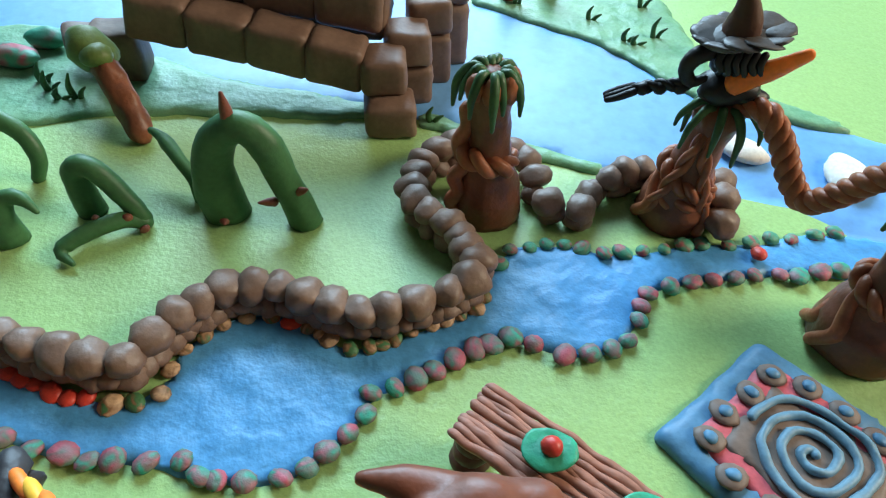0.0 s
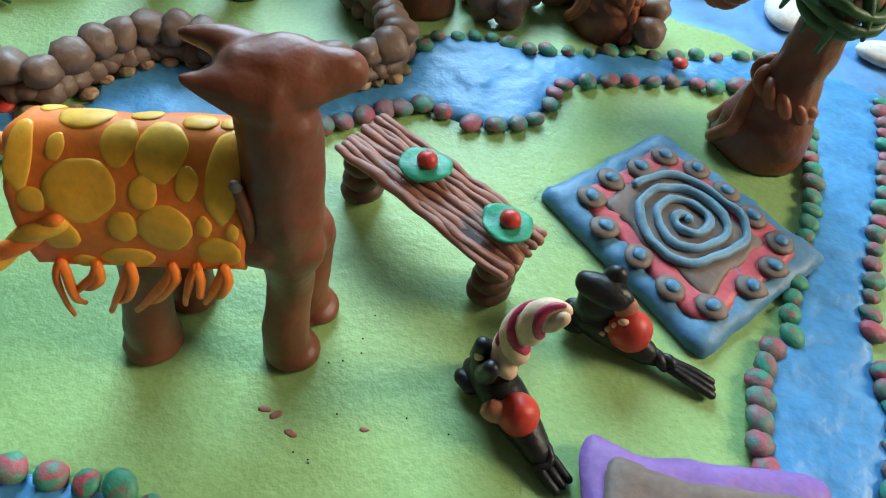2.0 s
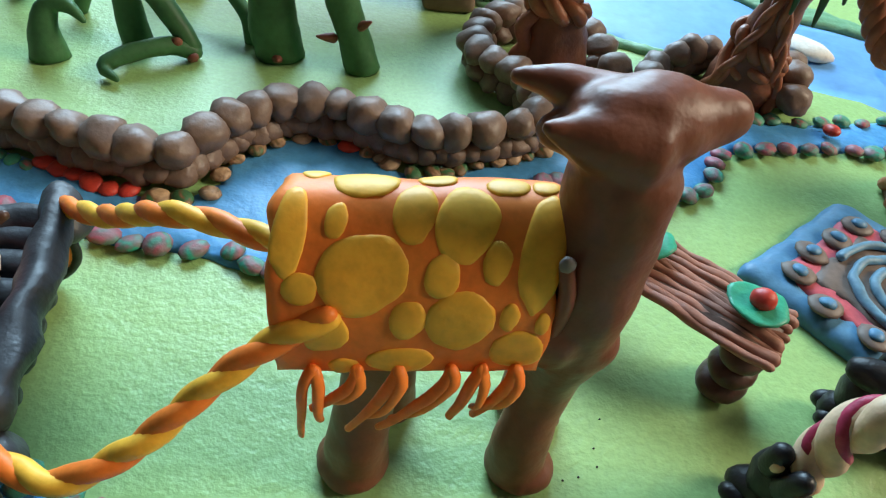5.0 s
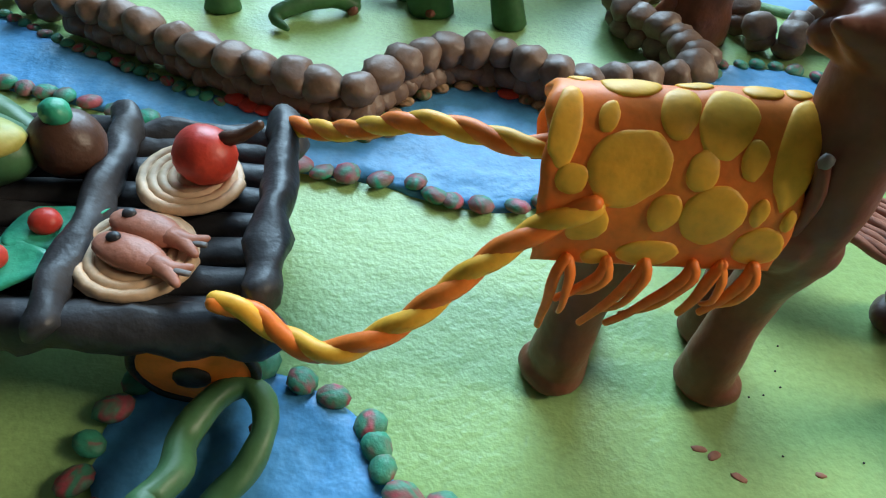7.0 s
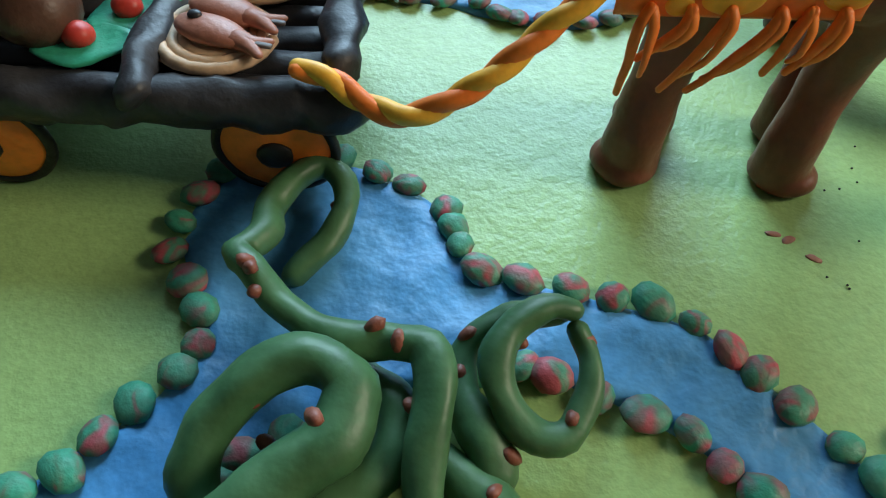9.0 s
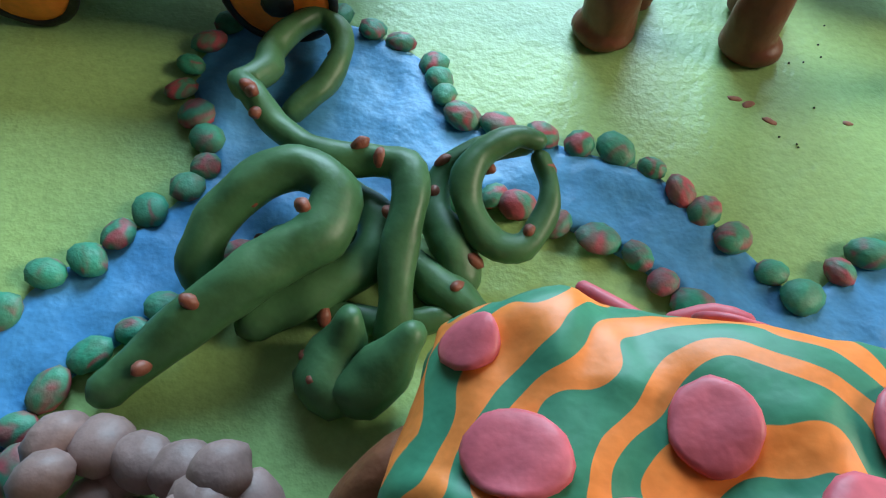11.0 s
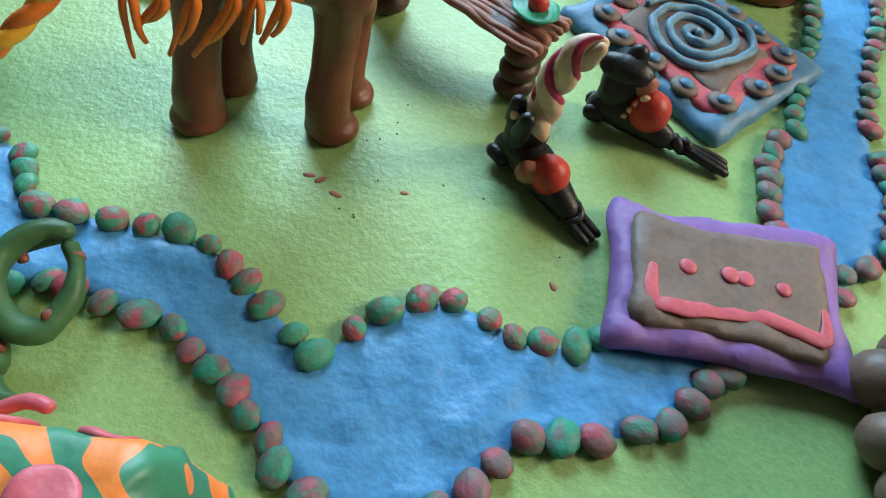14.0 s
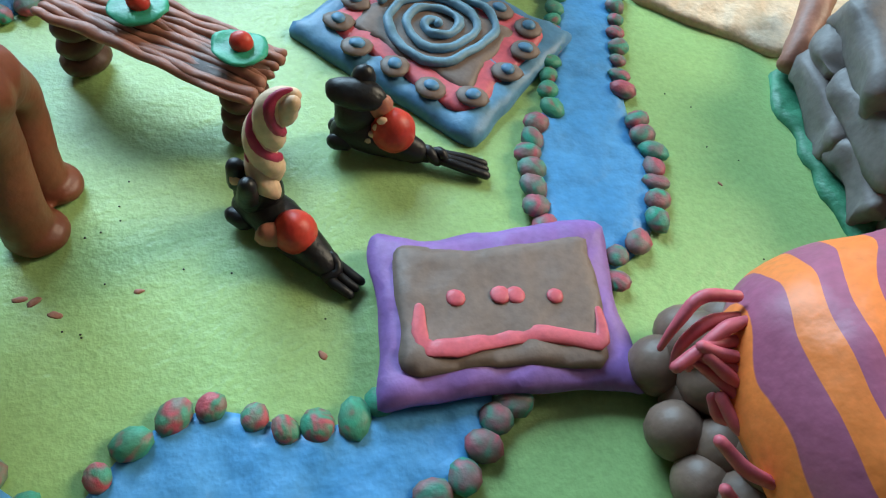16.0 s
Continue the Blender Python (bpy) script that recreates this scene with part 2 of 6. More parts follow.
def marbled(name, colours, shares):
    """Scraps of several clays kneaded into one ball; every ball has its own mix."""
    mat = clay(name, colours[0], rough=0.5)
    N, L = mat.node_tree.nodes, mat.node_tree.links
    info = next(n for n in N if n.type == "OBJECT_INFO")
    coord = next(n for n in N if n.type == "VECT_MATH")
    shift = N.new("ShaderNodeVectorMath")
    shift.operation = "MULTIPLY_ADD"
    shift.inputs[1].default_value = (1, 1, 1)
    spread = N.new("ShaderNodeVectorMath")
    spread.operation = "SCALE"
    spread.inputs["Scale"].default_value = 37.0
    L.new(info.outputs["Random"], spread.inputs[0])
    L.new(coord.outputs[0], shift.inputs[0])
    L.new(spread.outputs[0], shift.inputs[2])
    swirl = N.new("ShaderNodeTexNoise")
    swirl.inputs["Scale"].default_value, swirl.inputs["Detail"].default_value, swirl.inputs["Distortion"].default_value = 62, 1.2, 1.4
    L.new(shift.outputs[0], swirl.inputs["Vector"])
    each = N.new("ShaderNodeMapRange")
    each.inputs[3].default_value, each.inputs[4].default_value = -0.13, 0.13
    L.new(info.outputs["Random"], each.inputs[0])
    add = N.new("ShaderNodeMath")
    add.operation = "ADD"
    L.new(swirl.outputs[0], add.inputs[0])
    L.new(each.outputs[0], add.inputs[1])
    ramp = next(n for n in N if n.type == "VALTORGB")
    els = ramp.color_ramp.elements
    while len(els) < len(colours):
        els.new(0.5)
    for el, c, s in zip(els, colours, shares):
        el.position, el.color = s, (*c, 1)
    L.new(add.outputs[0], ramp.inputs[0])
    return mat


def painted_board():
    """Satin green paint on a board: yellow-green, with a fine pebbled roller grain."""
    mat = clay("painted_board", (0.34, 0.525, 0.185), (0.29, 0.485, 0.19), rough=0.40, grain=0.38, mottle=1.0, size=3.0, spec=0.48, tint=0.06)
    N = mat.node_tree.nodes
    bumps = [n for n in N if n.type == "BUMP"]
    bumps[0].inputs["Strength"].default_value, bumps[0].inputs["Distance"].default_value = 0.4, 0.0010
    bumps[1].inputs["Strength"].default_value, bumps[1].inputs["Distance"].default_value = 0.42, 0.0006
    noises = [n for n in N if n.type == "TEX_NOISE"]
    noises[0].inputs["Scale"].default_value = 9
    noises[1].inputs["Scale"].default_value, noises[1].inputs["Detail"].default_value = 620, 2
    noises[2].inputs["Scale"].default_value = 150
    return mat


M_BOARD = painted_board()
M_WATER = clay("river_blue_clay", (0.095, 0.335, 0.64), (0.062, 0.265, 0.55), rough=0.40, mottle=0.9, size=1.2, grain=2.2, spec=0.4)
M_SEA = clay("pale_blue_clay", (0.17, 0.38, 0.70), (0.13, 0.33, 0.65), rough=0.42, mottle=0.9, size=2.5, grain=0.7)
M_SHORE = clay("mottled_green_clay", (0.22, 0.42, 0.24), (0.12, 0.30, 0.17), rough=0.42, mottle=0.9, size=0.8, grain=1.6)
M_BOULDER = clay("grey_brown_clay", (0.215, 0.138, 0.102), (0.160, 0.100, 0.074), rough=0.45, mottle=0.8, size=0.8, grain=0.8)
M_CAMEL = clay("red_brown_clay", (0.225, 0.066, 0.033), (0.145, 0.044, 0.023), rough=0.42, mottle=1.0, size=1.0, grain=1.0, spec=0.45)
M_TRUNK = clay("bark_brown_clay", (0.26, 0.083, 0.036), (0.110, 0.042, 0.024), rough=0.42, mottle=1.0, size=0.8, grain=1.3)
M_BRAID = clay("braid_brown_clay", (0.38, 0.125, 0.055), (0.25, 0.08, 0.036), rough=0.4, size=0.6)
M_LEAF = clay("leaf_green_clay", (0.050, 0.130, 0.045), (0.035, 0.090, 0.035), rough=0.42, size=0.6)
M_VINE = clay("vine_green_clay", (0.066, 0.165, 0.070), (0.046, 0.126, 0.052), rough=0.42, size=1.0, grain=0.8)
M_CACTUS = clay("arch_green_clay", (0.055, 0.160, 0.060), (0.040, 0.120, 0.046), rough=0.45, size=1.0, grain=0.9)
M_THORN = clay("thorn_brown_clay", (0.26, 0.085, 0.055), rough=0.45, size=0.5)
M_BENCH = clay("bench_brown_clay", (0.38, 0.17, 0.12), (0.27, 0.115, 0.08), rough=0.5, mottle=0.8, size=0.8)
M_DARKLEG = clay("dark_brown_clay", (0.110, 0.050, 0.032), (0.075, 0.034, 0.022), rough=0.42, size=0.7)
M_ORANGE = clay("orange_clay", (0.97, 0.255, 0.035), (0.92, 0.20, 0.028), rough=0.45, size=1.0, grain=0.7)
M_YELLOW = clay("yellow_clay", (0.98, 0.52, 0.055), (0.94, 0.44, 0.040), rough=0.45, size=1.0, grain=0.7)
M_RED = clay("red_clay", (0.58, 0.055, 0.030), (0.48, 0.04, 0.03), rough=0.4, size=0.6, grain=0.6)
M_PINK = clay("pink_clay", (0.61, 0.125, 0.155), (0.53, 0.095, 0.125), rough=0.45, size=0.8, grain=0.7)
M_TEAL = clay("teal_clay", (0.035, 0.36, 0.21), (0.03, 0.28, 0.17), rough=0.42, size=0.7)
M_RUGBLUE = clay("rug_blue_clay", (0.105, 0.27, 0.44), (0.08, 0.22, 0.38), rough=0.45, size=1.0)
M_SPIRAL = clay("spiral_blue_clay", (0.17, 0.32, 0.43), (0.13, 0.26, 0.36), rough=0.45, size=0.8)
M_RUGGREY = clay("rug_grey_clay", (0.215, 0.155, 0.130), (0.17, 0.125, 0.105), rough=0.5, size=1.0, mottle=0.9)
M_PURPLE = clay("purple_clay", (0.29, 0.16, 0.44), (0.23, 0.115, 0.37), rough=0.48, size=1.0, mottle=0.9)
M_BLACK = clay("black_clay", (0.014, 0.013, 0.014), (0.009, 0.008, 0.009), rough=0.42, size=0.6)
M_LOG = clay("charcoal_clay", (0.046, 0.046, 0.052), (0.026, 0.025, 0.029), rough=0.45, size=0.7)
M_CREAM = clay("cream_clay", (0.72, 0.50, 0.33), (0.64, 0.43, 0.27), rough=0.5, size=0.8)
M_WHITE = clay("white_clay", (0.75, 0.72, 0.66), (0.66, 0.60, 0.52), rough=0.5, size=0.9)
M_FLESH = clay("salmon_clay", (0.46, 0.185, 0.120), (0.38, 0.14, 0.09), rough=0.45, size=0.7)
M_STONE = clay("grey_stone_clay", (0.20, 0.175, 0.165), (0.15, 0.13, 0.125), rough=0.5, size=1.0)
M_BRICK = clay("bridge_brown_clay", (0.205, 0.125, 0.090), (0.16, 0.095, 0.068), rough=0.5, size=1.2)
M_SAND = clay("sand_clay", (0.72, 0.56, 0.40), (0.62, 0.44, 0.28), rough=0.6, size=0.8, grain=2.0)
M_MAUVE = clay("mauve_clay", (0.33, 0.085, 0.16), rough=0.45, size=1.0)
M_PEBBLE = marbled("marbled_clay", [(0.38, 0.085, 0.12), (0.25, 0.115, 0.13), (0.17, 0.135, 0.13), (0.09, 0.19, 0.15), (0.03, 0.29, 0.20)], (0.30, 0.40, 0.50, 0.60, 0.72))
M_PEBGREEN = marbled("green_marbled_clay", [(0.42, 0.08, 0.10), (0.22, 0.14, 0.12), (0.075, 0.24, 0.15), (0.045, 0.30, 0.19)], (0.28, 0.40, 0.50, 0.70))
M_TAN = marbled("tan_marbled_clay", [(0.05, 0.15, 0.06), (0.22, 0.12, 0.06), (0.50, 0.33, 0.20)], (0.36, 0.5, 0.68))
# Unseen walls and ceiling, kept dark so that little light bounces into the shadows.
M_WALL = clay("dim_room_shell", (0.12, 0.105, 0.095), rough=0.8, size=20)
M_TABLE = clay("table_wood", (0.22, 0.12, 0.06), rough=0.5, size=6)
M_MOSS = clay("moss_green_clay", (0.055, 0.27, 0.15), (0.035, 0.18, 0.10), rough=0.5, mottle=1.0, size=0.6, grain=1.4)
M_HAT = clay("dark_grey_clay", (0.105, 0.095, 0.092), (0.07, 0.062, 0.06), rough=0.45, size=0.8, mottle=0.9)
M_PINKDEEP = clay("crimson_clay", (0.42, 0.035, 0.085), rough=0.45, size=0.6)

# ---- the unseen room added to close the place, the table and the painted board ----
def wall_with_opening(name, length, height, thick, hole):
    """A wall along x, centred, with one rectangular opening (x0, x1, z0, z1) or none."""
    bm = bmesh.new()

    def slab(x0, x1, z0, z1):
        m = Matrix.Translation(((x0 + x1) / 2, 0, (z0 + z1) / 2)) @ Matrix.Diagonal((x1 - x0, thick, z1 - z0, 1))
        bmesh.ops.create_cube(bm, size=1.0, matrix=m)
    a, b = -length / 2, length / 2
    if hole:
        x0, x1, z0, z1 = hole
        slab(a, x0, 0, height), slab(x1, b, 0, height), slab(x0, x1, 0, z0), slab(x0, x1, z1, height)
    else:
        slab(a, b, 0, height)
    for v in bm.verts:
        v.co *= 100
    return bm


ROOM, FLOOR_Z, HIGH = 410.0, -76.0, 260.0
NORTH = 195.0
for name, at, turn, hole in (("wall_north", (0, NORTH, FLOOR_Z), 0, (-1.03, 0.33, 1.16, 2.48)), ("wall_east", (ROOM / 2 + 5, 0, FLOOR_Z), 90, (-0.15, 0.85, 1.55, 2.45)),
                             ("wall_south", (0, -ROOM / 2 - 5, FLOOR_Z), 0, None), ("wall_west", (-ROOM / 2 - 5, 0, FLOOR_Z), 90, None)):
    ob = solo(name, wall_with_opening(name, 4.3, 2.6, 0.1, hole), M_WALL, (0, 0, 0), "plain dark wall of the unseen room, added to limit bounced light", "wall", kind="structure", smooth=False, local=True)
    ob.matrix_world = pose(*sca(at, CM), 0, 0, turn)
for name, z in (("floor", FLOOR_Z - 5), ("ceiling", FLOOR_Z + HIGH + 5)):
    bm = bmesh.new()
    bmesh.ops.create_cube(bm, size=1.0, matrix=Matrix.Translation((0, 0, z)) @ Matrix.Diagonal((ROOM + 20, ROOM + 20, 10, 1)))
    solo(name, bm, M_TABLE if name == "floor" else M_WALL, (0, 0, z), "plain " + name + " of the room", name, kind="structure", smooth=False, local=True)

table = thing("table", (0, 15, FLOOR_Z), "plain wooden table under the green board", "table")
bm = bmesh.new()
rbox(bm, (0, 15, -4.2), (170, 150, 4), r=1.0, wob=0)
part("tabletop", bm, M_TABLE, table)
for x in (-78, 78):
    for y in (-54, 84):
        bm = bmesh.new()
        rbox(bm, (x, y, (FLOOR_Z - 6.2) / 2), (7, 7, -FLOOR_Z - 6.2), r=0.8, wob=0)
        part("leg", bm, M_TABLE, table)
bm = bmesh.new()
rbox(bm, (0, 15, -1.1), (150, 130, 2.2), r=0.3, wob=0, cuts=3)
solo("ground", bm, M_BOARD, (0, 15, 0), "green painted board with brown smears, the ground of the model landscape", "ground", kind="structure", smooth=False, local=True)

# ---- water and shores ----
A_LOW = [(-34, 11.5), (-22.5, 10.5), (-17.7, 10.2), (-13.5, 9.6), (-11.2, 9.2), (-8.6, 9.3), (-6.9, 9.0), (-5.2, 9.0), (-3.3, 9.8), (-2.1, 11.3), (-1.6, 12.7),
         (0, 13.9), (2.1, 15.6), (3.5, 16.4), (5.7, 15.9), (7.7, 16.4), (8.9, 18.0), (9.6, 19.8), (11.7, 20.8), (14.8, 21.7), (18.1, 22.4), (20.2, 21.9)]
B_LEFT = [(21.1, 19.7), (20.6, 17.0), (19.9, 14.3), (19.0, 11.5), (18.1, 8.8), (17.0, 7.2), (16.4, 5.8), (16.2, 3.6), (16.6, 1.9)]
B_RIGHT = [(18.2, 1.2), (20.2, 2.7), (21.0, 5.0), (21.0, 8.0), (21.2, 9.8), (21.8, 11.5), (22.8, 14.5), (24.0, 17.5), (24.9, 20.5), (25.4, 22.8), (25.8, 24.6)]
A_UP = [(20, 25.5), (15.2, 24.0), (11.8, 23.2), (8.8, 22.1), (6.0, 22.3), (3.5, 21.5), (2.4, 19.3), (2.0, 17.8), (0.9, 17.0), (-1.0, 15.7), (-2.7, 15.0), (-4.4, 15.8), (-6.0, 16.3),
        (-7.7, 15.6), (-8.8, 14.0), (-9.1, 12.3), (-10.3, 11.5), (-12.3, 11.6), (-14.4, 12.2), (-17.6, 12.7), (-20.6, 13.4), (-24.4, 14.8), (-34, 17.5)]
solo("river", sheet(A_LOW + B_LEFT + B_RIGHT + A_UP, 0.18, step=0.45, relief=0.125, scale=0.8, seed=3), M_WATER, (0, 15, 0),
     "blue clay river pressed flat on the green board", "river", kind="structure")
C_TOP = [(-16.5, -14.5), (-14.0, -9.2), (-13.4, -7.6), (-12.4, -6.3), (-11.5, -4.7), (-11.5, -3.6), (-12.3, -2.6), (-13.0, -1.2), (-12.9, 0.4), (-12.0, 1.5), (-10.0, 1.7), (-8.1, 1.3), (-6.7, 0.3),
         (-5.9, -0.9), (-3.9, -1.0), (-1.1, -1.3), (0.2, -2.2), (1.8, -3.5), (2.5, -4.0), (3.3, -3.1), (4.0, -2.4), (5.0, -1.9), (5.9, -1.8), (6.9, -2.1), (8.5, -2.6), (10.2, -2.2), (13.2, -1.2)]
C_LOW = [(13.6, -2.6), (12.0, -4.4), (10.0, -5.1), (8.1, -5.3), (7.4, -6.0), (6.9, -6.8), (5.1, -7.7), (4.0, -7.8), (2.2, -7.0), (1.2, -5.8), (0.0, -4.8), (-1.2, -4.0), (-3.1, -3.4), (-4.7, -3.2),
         (-6.8, -4.0), (-8.6, -5.2), (-9.7, -6.3), (-10.5, -7.5), (-11.3, -8.6), (-12.0, -9.9), (-12.2, -11.0), (-12.6, -15)]
solo("pond", sheet(C_TOP + C_LOW, 0.18, step=0.38, relief=0.17, scale=0.9, seed=11), M_WATER, (0, -3, 0),
     "blue clay pond with narrow arms on the green board", "pond", kind="structure")
SEA = [(-72, 33), (-40, 32), (-22, 31.5), (-12, 31.0), (-5, 31.0), (-1.7, 31.2), (0.6, 30.6), (3.4, 29.8), (6.5, 28.9), (9.0, 28.5), (15.3, 27.6), (18.2, 27.2), (20.2, 26.0), (21, 24.9), (25.0, 23.9),
       (27.5, 24.4), (36, 23), (60, 20), (73, 24), (72, 36), (45, 31), (29.7, 33.4), (24.2, 35.0), (19, 35.8), (15.7, 36.8), (12.6, 39.5), (9.6, 42.5), (3.4, 45.2), (-1.1, 46.7), (-12, 52), (-40, 62), (-72, 66)]
solo("sea", sheet(SEA, 0.14, step=1.3, relief=0.05, scale=0.5, seed=21, smooth_step=1.0), M_SEA, (0, 36, 0), "pale blue clay sheet of open water", "water", kind="structure")


def shore(outline, label, z=0.3, seed=1.0):
    return solo("shore_strip", sheet(outline, z, step=0.5, relief=0.10, scale=1.1, seed=seed, edge_wave=0.3), M_SHORE, (*outline[0], 0), label, "shore", kind="structure")


shore([(-34, 23.5), (-26, 24.8), (-22.2, 26.2), (-17.5, 28.2), (-11.8, 29.4), (-5.9, 30.4), (-4.2, 31.6), (-9, 32.4), (-13, 32.5), (-16.5, 33.6), (-19.5, 35.0), (-23, 36.2), (-30, 35), (-36, 33)], "crumpled green clay shore strip by the water", seed=2)
shore([(-1.8, 30.6), (0.6, 29.9), (3.4, 29.2), (6.5, 28.4), (8.4, 28.3), (8.2, 28.9), (6.0, 29.4), (3.2, 30.4), (0.8, 31.2), (-1.4, 31.8)], "narrow crumpled green clay shore strip", z=0.26, seed=3)
shore([(0, 47.2), (3.4, 45.0), (7.3, 43.2), (9.6, 42.1), (12.6, 39.1), (15.7, 36.5), (19.5, 35.6), (23.9, 35.0), (22.5, 36.5), (19.5, 38.2), (17.0, 40.2), (16.2, 43.5), (15.2, 49), (12.5, 55), (2, 56)], "crumpled green clay bank across the water", seed=4)


# ---- pebbles along the banks ----
def pebble_mesh(seed, squash):
    bm = bmesh.new()
    blob(bm, (0, 0, 0), (1, 1, squash), wob=0.06, sub=2, seed=seed)
    for v in bm.verts:
        if v.co.z < -squash * 0.55:
            v.co.z = -squash * 0.55
    return to_mesh("pebble", bm, M_PEBBLE, (0, 0, 0), local=True)


PEBBLES = [pebble_mesh(3.1 * i, 0.55 + 0.05 * (i % 4)) for i in range(8)]
pick = random.Random(5)


def pebbles(line, r=0.5, group="", mat=None, label="marbled green, red and grey clay pebble on the river bank", jitter=0.06, z=0.0, name="pebble"):
    for x, y in line:
        me = pick.choice(PEBBLES)
        ob = new(name, me)
        k = r * pick.uniform(0.76, 1.0)
        ob.scale = (k * pick.uniform(0.95, 1.2), k * pick.uniform(0.85, 1.0), k * 0.8)
        ob.location = settle((x + pick.uniform(-jitter, jitter), y + pick.uniform(-jitter, jitter), z + 0.12 + k * 0.27)) * CM
        ob.rotation_euler = (radians(pick.uniform(-9, 9)), radians(pick.uniform(-9, 9)), pick.uniform(0, 6.28))
        if mat:
            ob.material_slots[0].link = "OBJECT"
            ob.material_slots[0].material = mat
        tagged(ob, label, "pebble", group)


def along(line, gap):
    pts = spline([(x, y, 0) for x, y in line], 0.05)
    out, far = [pts[0]], 0.0
    for a, b in zip(pts, pts[1:]):
        far += (b - a).length
        if far >= gap:
            out.append(b)
            far = 0.0
    return [(p.x, p.y) for p in out]


pebbles([(-11.3, 9.3), (-9.6, 9.3), (-8.6, 9.4), (-7.5, 9.6), (-6.8, 9.1), (-6.1, 9.0), (-5.2, 9.1), (-4.1, 9.4), (-3.3, 9.8), (-2.7, 10.5), (-2.1, 11.3), (-1.6, 12.1), (-1.6, 13.0),
         (-0.8, 13.4), (0.0, 13.9), (0.7, 14.4), (1.4, 15.0), (2.1, 15.6), (2.8, 15.9), (3.5, 16.4), (4.5, 16.2), (5.7, 15.9), (6.7, 16.0), (7.7, 16.4), (8.4, 17.0)], 0.52, "river bank pebbles", label="marbled grey, plum and green clay pebble on the river bank")
pebbles([(9.0, 18.1), (9.2, 19.0), (9.6, 19.8), (10.7, 20.3), (11.7, 20.8), (12.8, 21.1), (13.8, 21.4), (14.8, 21.7), (16.0, 21.9), (16.9, 21.9), (18.1, 22.5), (19.1, 22.7), (19.9, 22.0), (20.7, 21.4)], 0.52, "river bank pebbles")
pebbles([(-23.4, 10.6)] + [(-22.5, 10.5), (-21.9, 10.6), (-21.2, 10.5), (-20.4, 10.5), (-19.7, 10.5), (-18.9, 10.4), (-17.8, 10.2), (-16.7, 10.2), (-15.6, 10.0), (-14.5, 9.8), (-13.4, 9.6), (-12.3, 9.4), (-10.4, 9.2)], 0.48, "river bank pebbles")
pebbles([(3.0, 20.5), (3.5, 21.5), (4.4, 21.8), (5.2, 22.2), (6.0, 22.3), (6.8, 22.2), (7.9, 22.0), (8.8, 22.2), (9.8, 22.5), (10.8, 22.8), (11.8, 23.2), (12.7, 23.5), (14.0, 23.6), (15.2, 24.0), (16.3, 24.4), (17.3, 24.6), (18.6, 25.1), (19.8, 25.5)],
        0.44, "river bank pebbles", mat=M_PEBGREEN, label="small green marbled clay pebble on the far bank")
pebbles(along([(21.1, 19.9), (20.9, 18.8), (20.6, 17.0), (20.2, 15.2), (19.6, 13.5), (19.1, 12.0), (18.1, 9.3), (17.9, 8.0)], 0.85), 0.46, "river bank pebbles", mat=M_PEBGREEN, label="green and plum clay pebble on the river bank")
pebbles([(17.1, 7.3), (16.8, 6.6), (16.5, 5.9), (16.4, 5.2), (16.3, 4.4), (16.2, 3.6), (16.2, 2.8)], 0.52, "river bank pebbles")
pebbles(along([(25.6, 23.6), (25.2, 22.2), (24.8, 20.4), (24.0, 17.6), (22.8, 14.5), (22.2, 13.0), (21.7, 11.2), (21.2, 9.7), (21.0, 8.2)], 0.88), 0.46, "river bank pebbles", label="marbled plum and grey clay pebble on the river bank")
pebbles([(21.1, 7.3), (21.1, 6.5), (21.2, 5.7), (21.0, 5.0), (20.8, 4.3), (20.5, 3.6), (20.2, 2.7), (19.2, 2.0), (18.3, 1.6), (18.0, 0.7)], 0.5, "river bank pebbles", label="marbled plum and grey clay pebble on the river bank")
pebbles([(-12.8, 0.6), (-13.0, -0.2), (-13.1, -1.05), (-12.9, -2.0), (-12.25, -2.6), (-11.65, -3.25), (-11.4, -4.05), (-11.55, -4.8), (-12.0, -5.5), (-12.4, -6.3), (-12.75, -7.05), (-13.4, -7.6), (-13.7, -8.6), (-14.1, -9.6)],
        0.5, "pond bank pebbles", mat=M_PEBGREEN, label="green clay pebble marbled with red on the pond bank")
pebbles([(-10.0, 1.7), (-9.0, 1.5), (-8.1, 1.3), (-7.1, 0.7), (-6.75, 0.25), (-6.5, -0.25), (-5.9, -0.9), (-5.0, -1.0), (-3.9, -1.0), (-2.9, -0.95), (-2.0, -1.0), (-1.1, -1.3), (-0.35, -1.8), (0.2, -2.25), (0.9, -2.8), (1.8, -3.5)],
        0.5, "pond bank pebbles", mat=M_PEBGREEN, label="green clay pebble marbled with red on the pond bank")
pebbles([(2.5, -4.0), (3.3, -3.1), (4.0, -2.4), (5.0, -1.9), (5.9, -1.8), (6.9, -2.1), (7.7, -2.6), (8.5, -2.6), (9.4, -2.6), (10.2, -2.2)], 0.5, "pond bank pebbles", mat=M_PEBGREEN, label="green clay pebble marbled with red on the pond bank")
pebbles([(-3.1, -3.5), (-2.1, -3.7), (-1.25, -3.95), (-0.65, -4.4), (0.1, -4.8), (0.8, -5.3), (1.2, -5.8), (1.8, -6.3), (2.2, -7.0), (3.0, -7.4), (4.0, -7.8), (5.1, -7.7), (6.0, -7.3), (6.9, -6.8), (7.4, -6.0), (8.1, -5.3), (9.1, -5.2), (10.0, -5.1), (11.1, -4.7), (12.0, -4.4), (12.7, -3.7), (13.1, -3.1), (13.7, -2.7)],
        0.52, "pond bank pebbles", label="marbled green, plum and grey clay pebble on the pond bank")
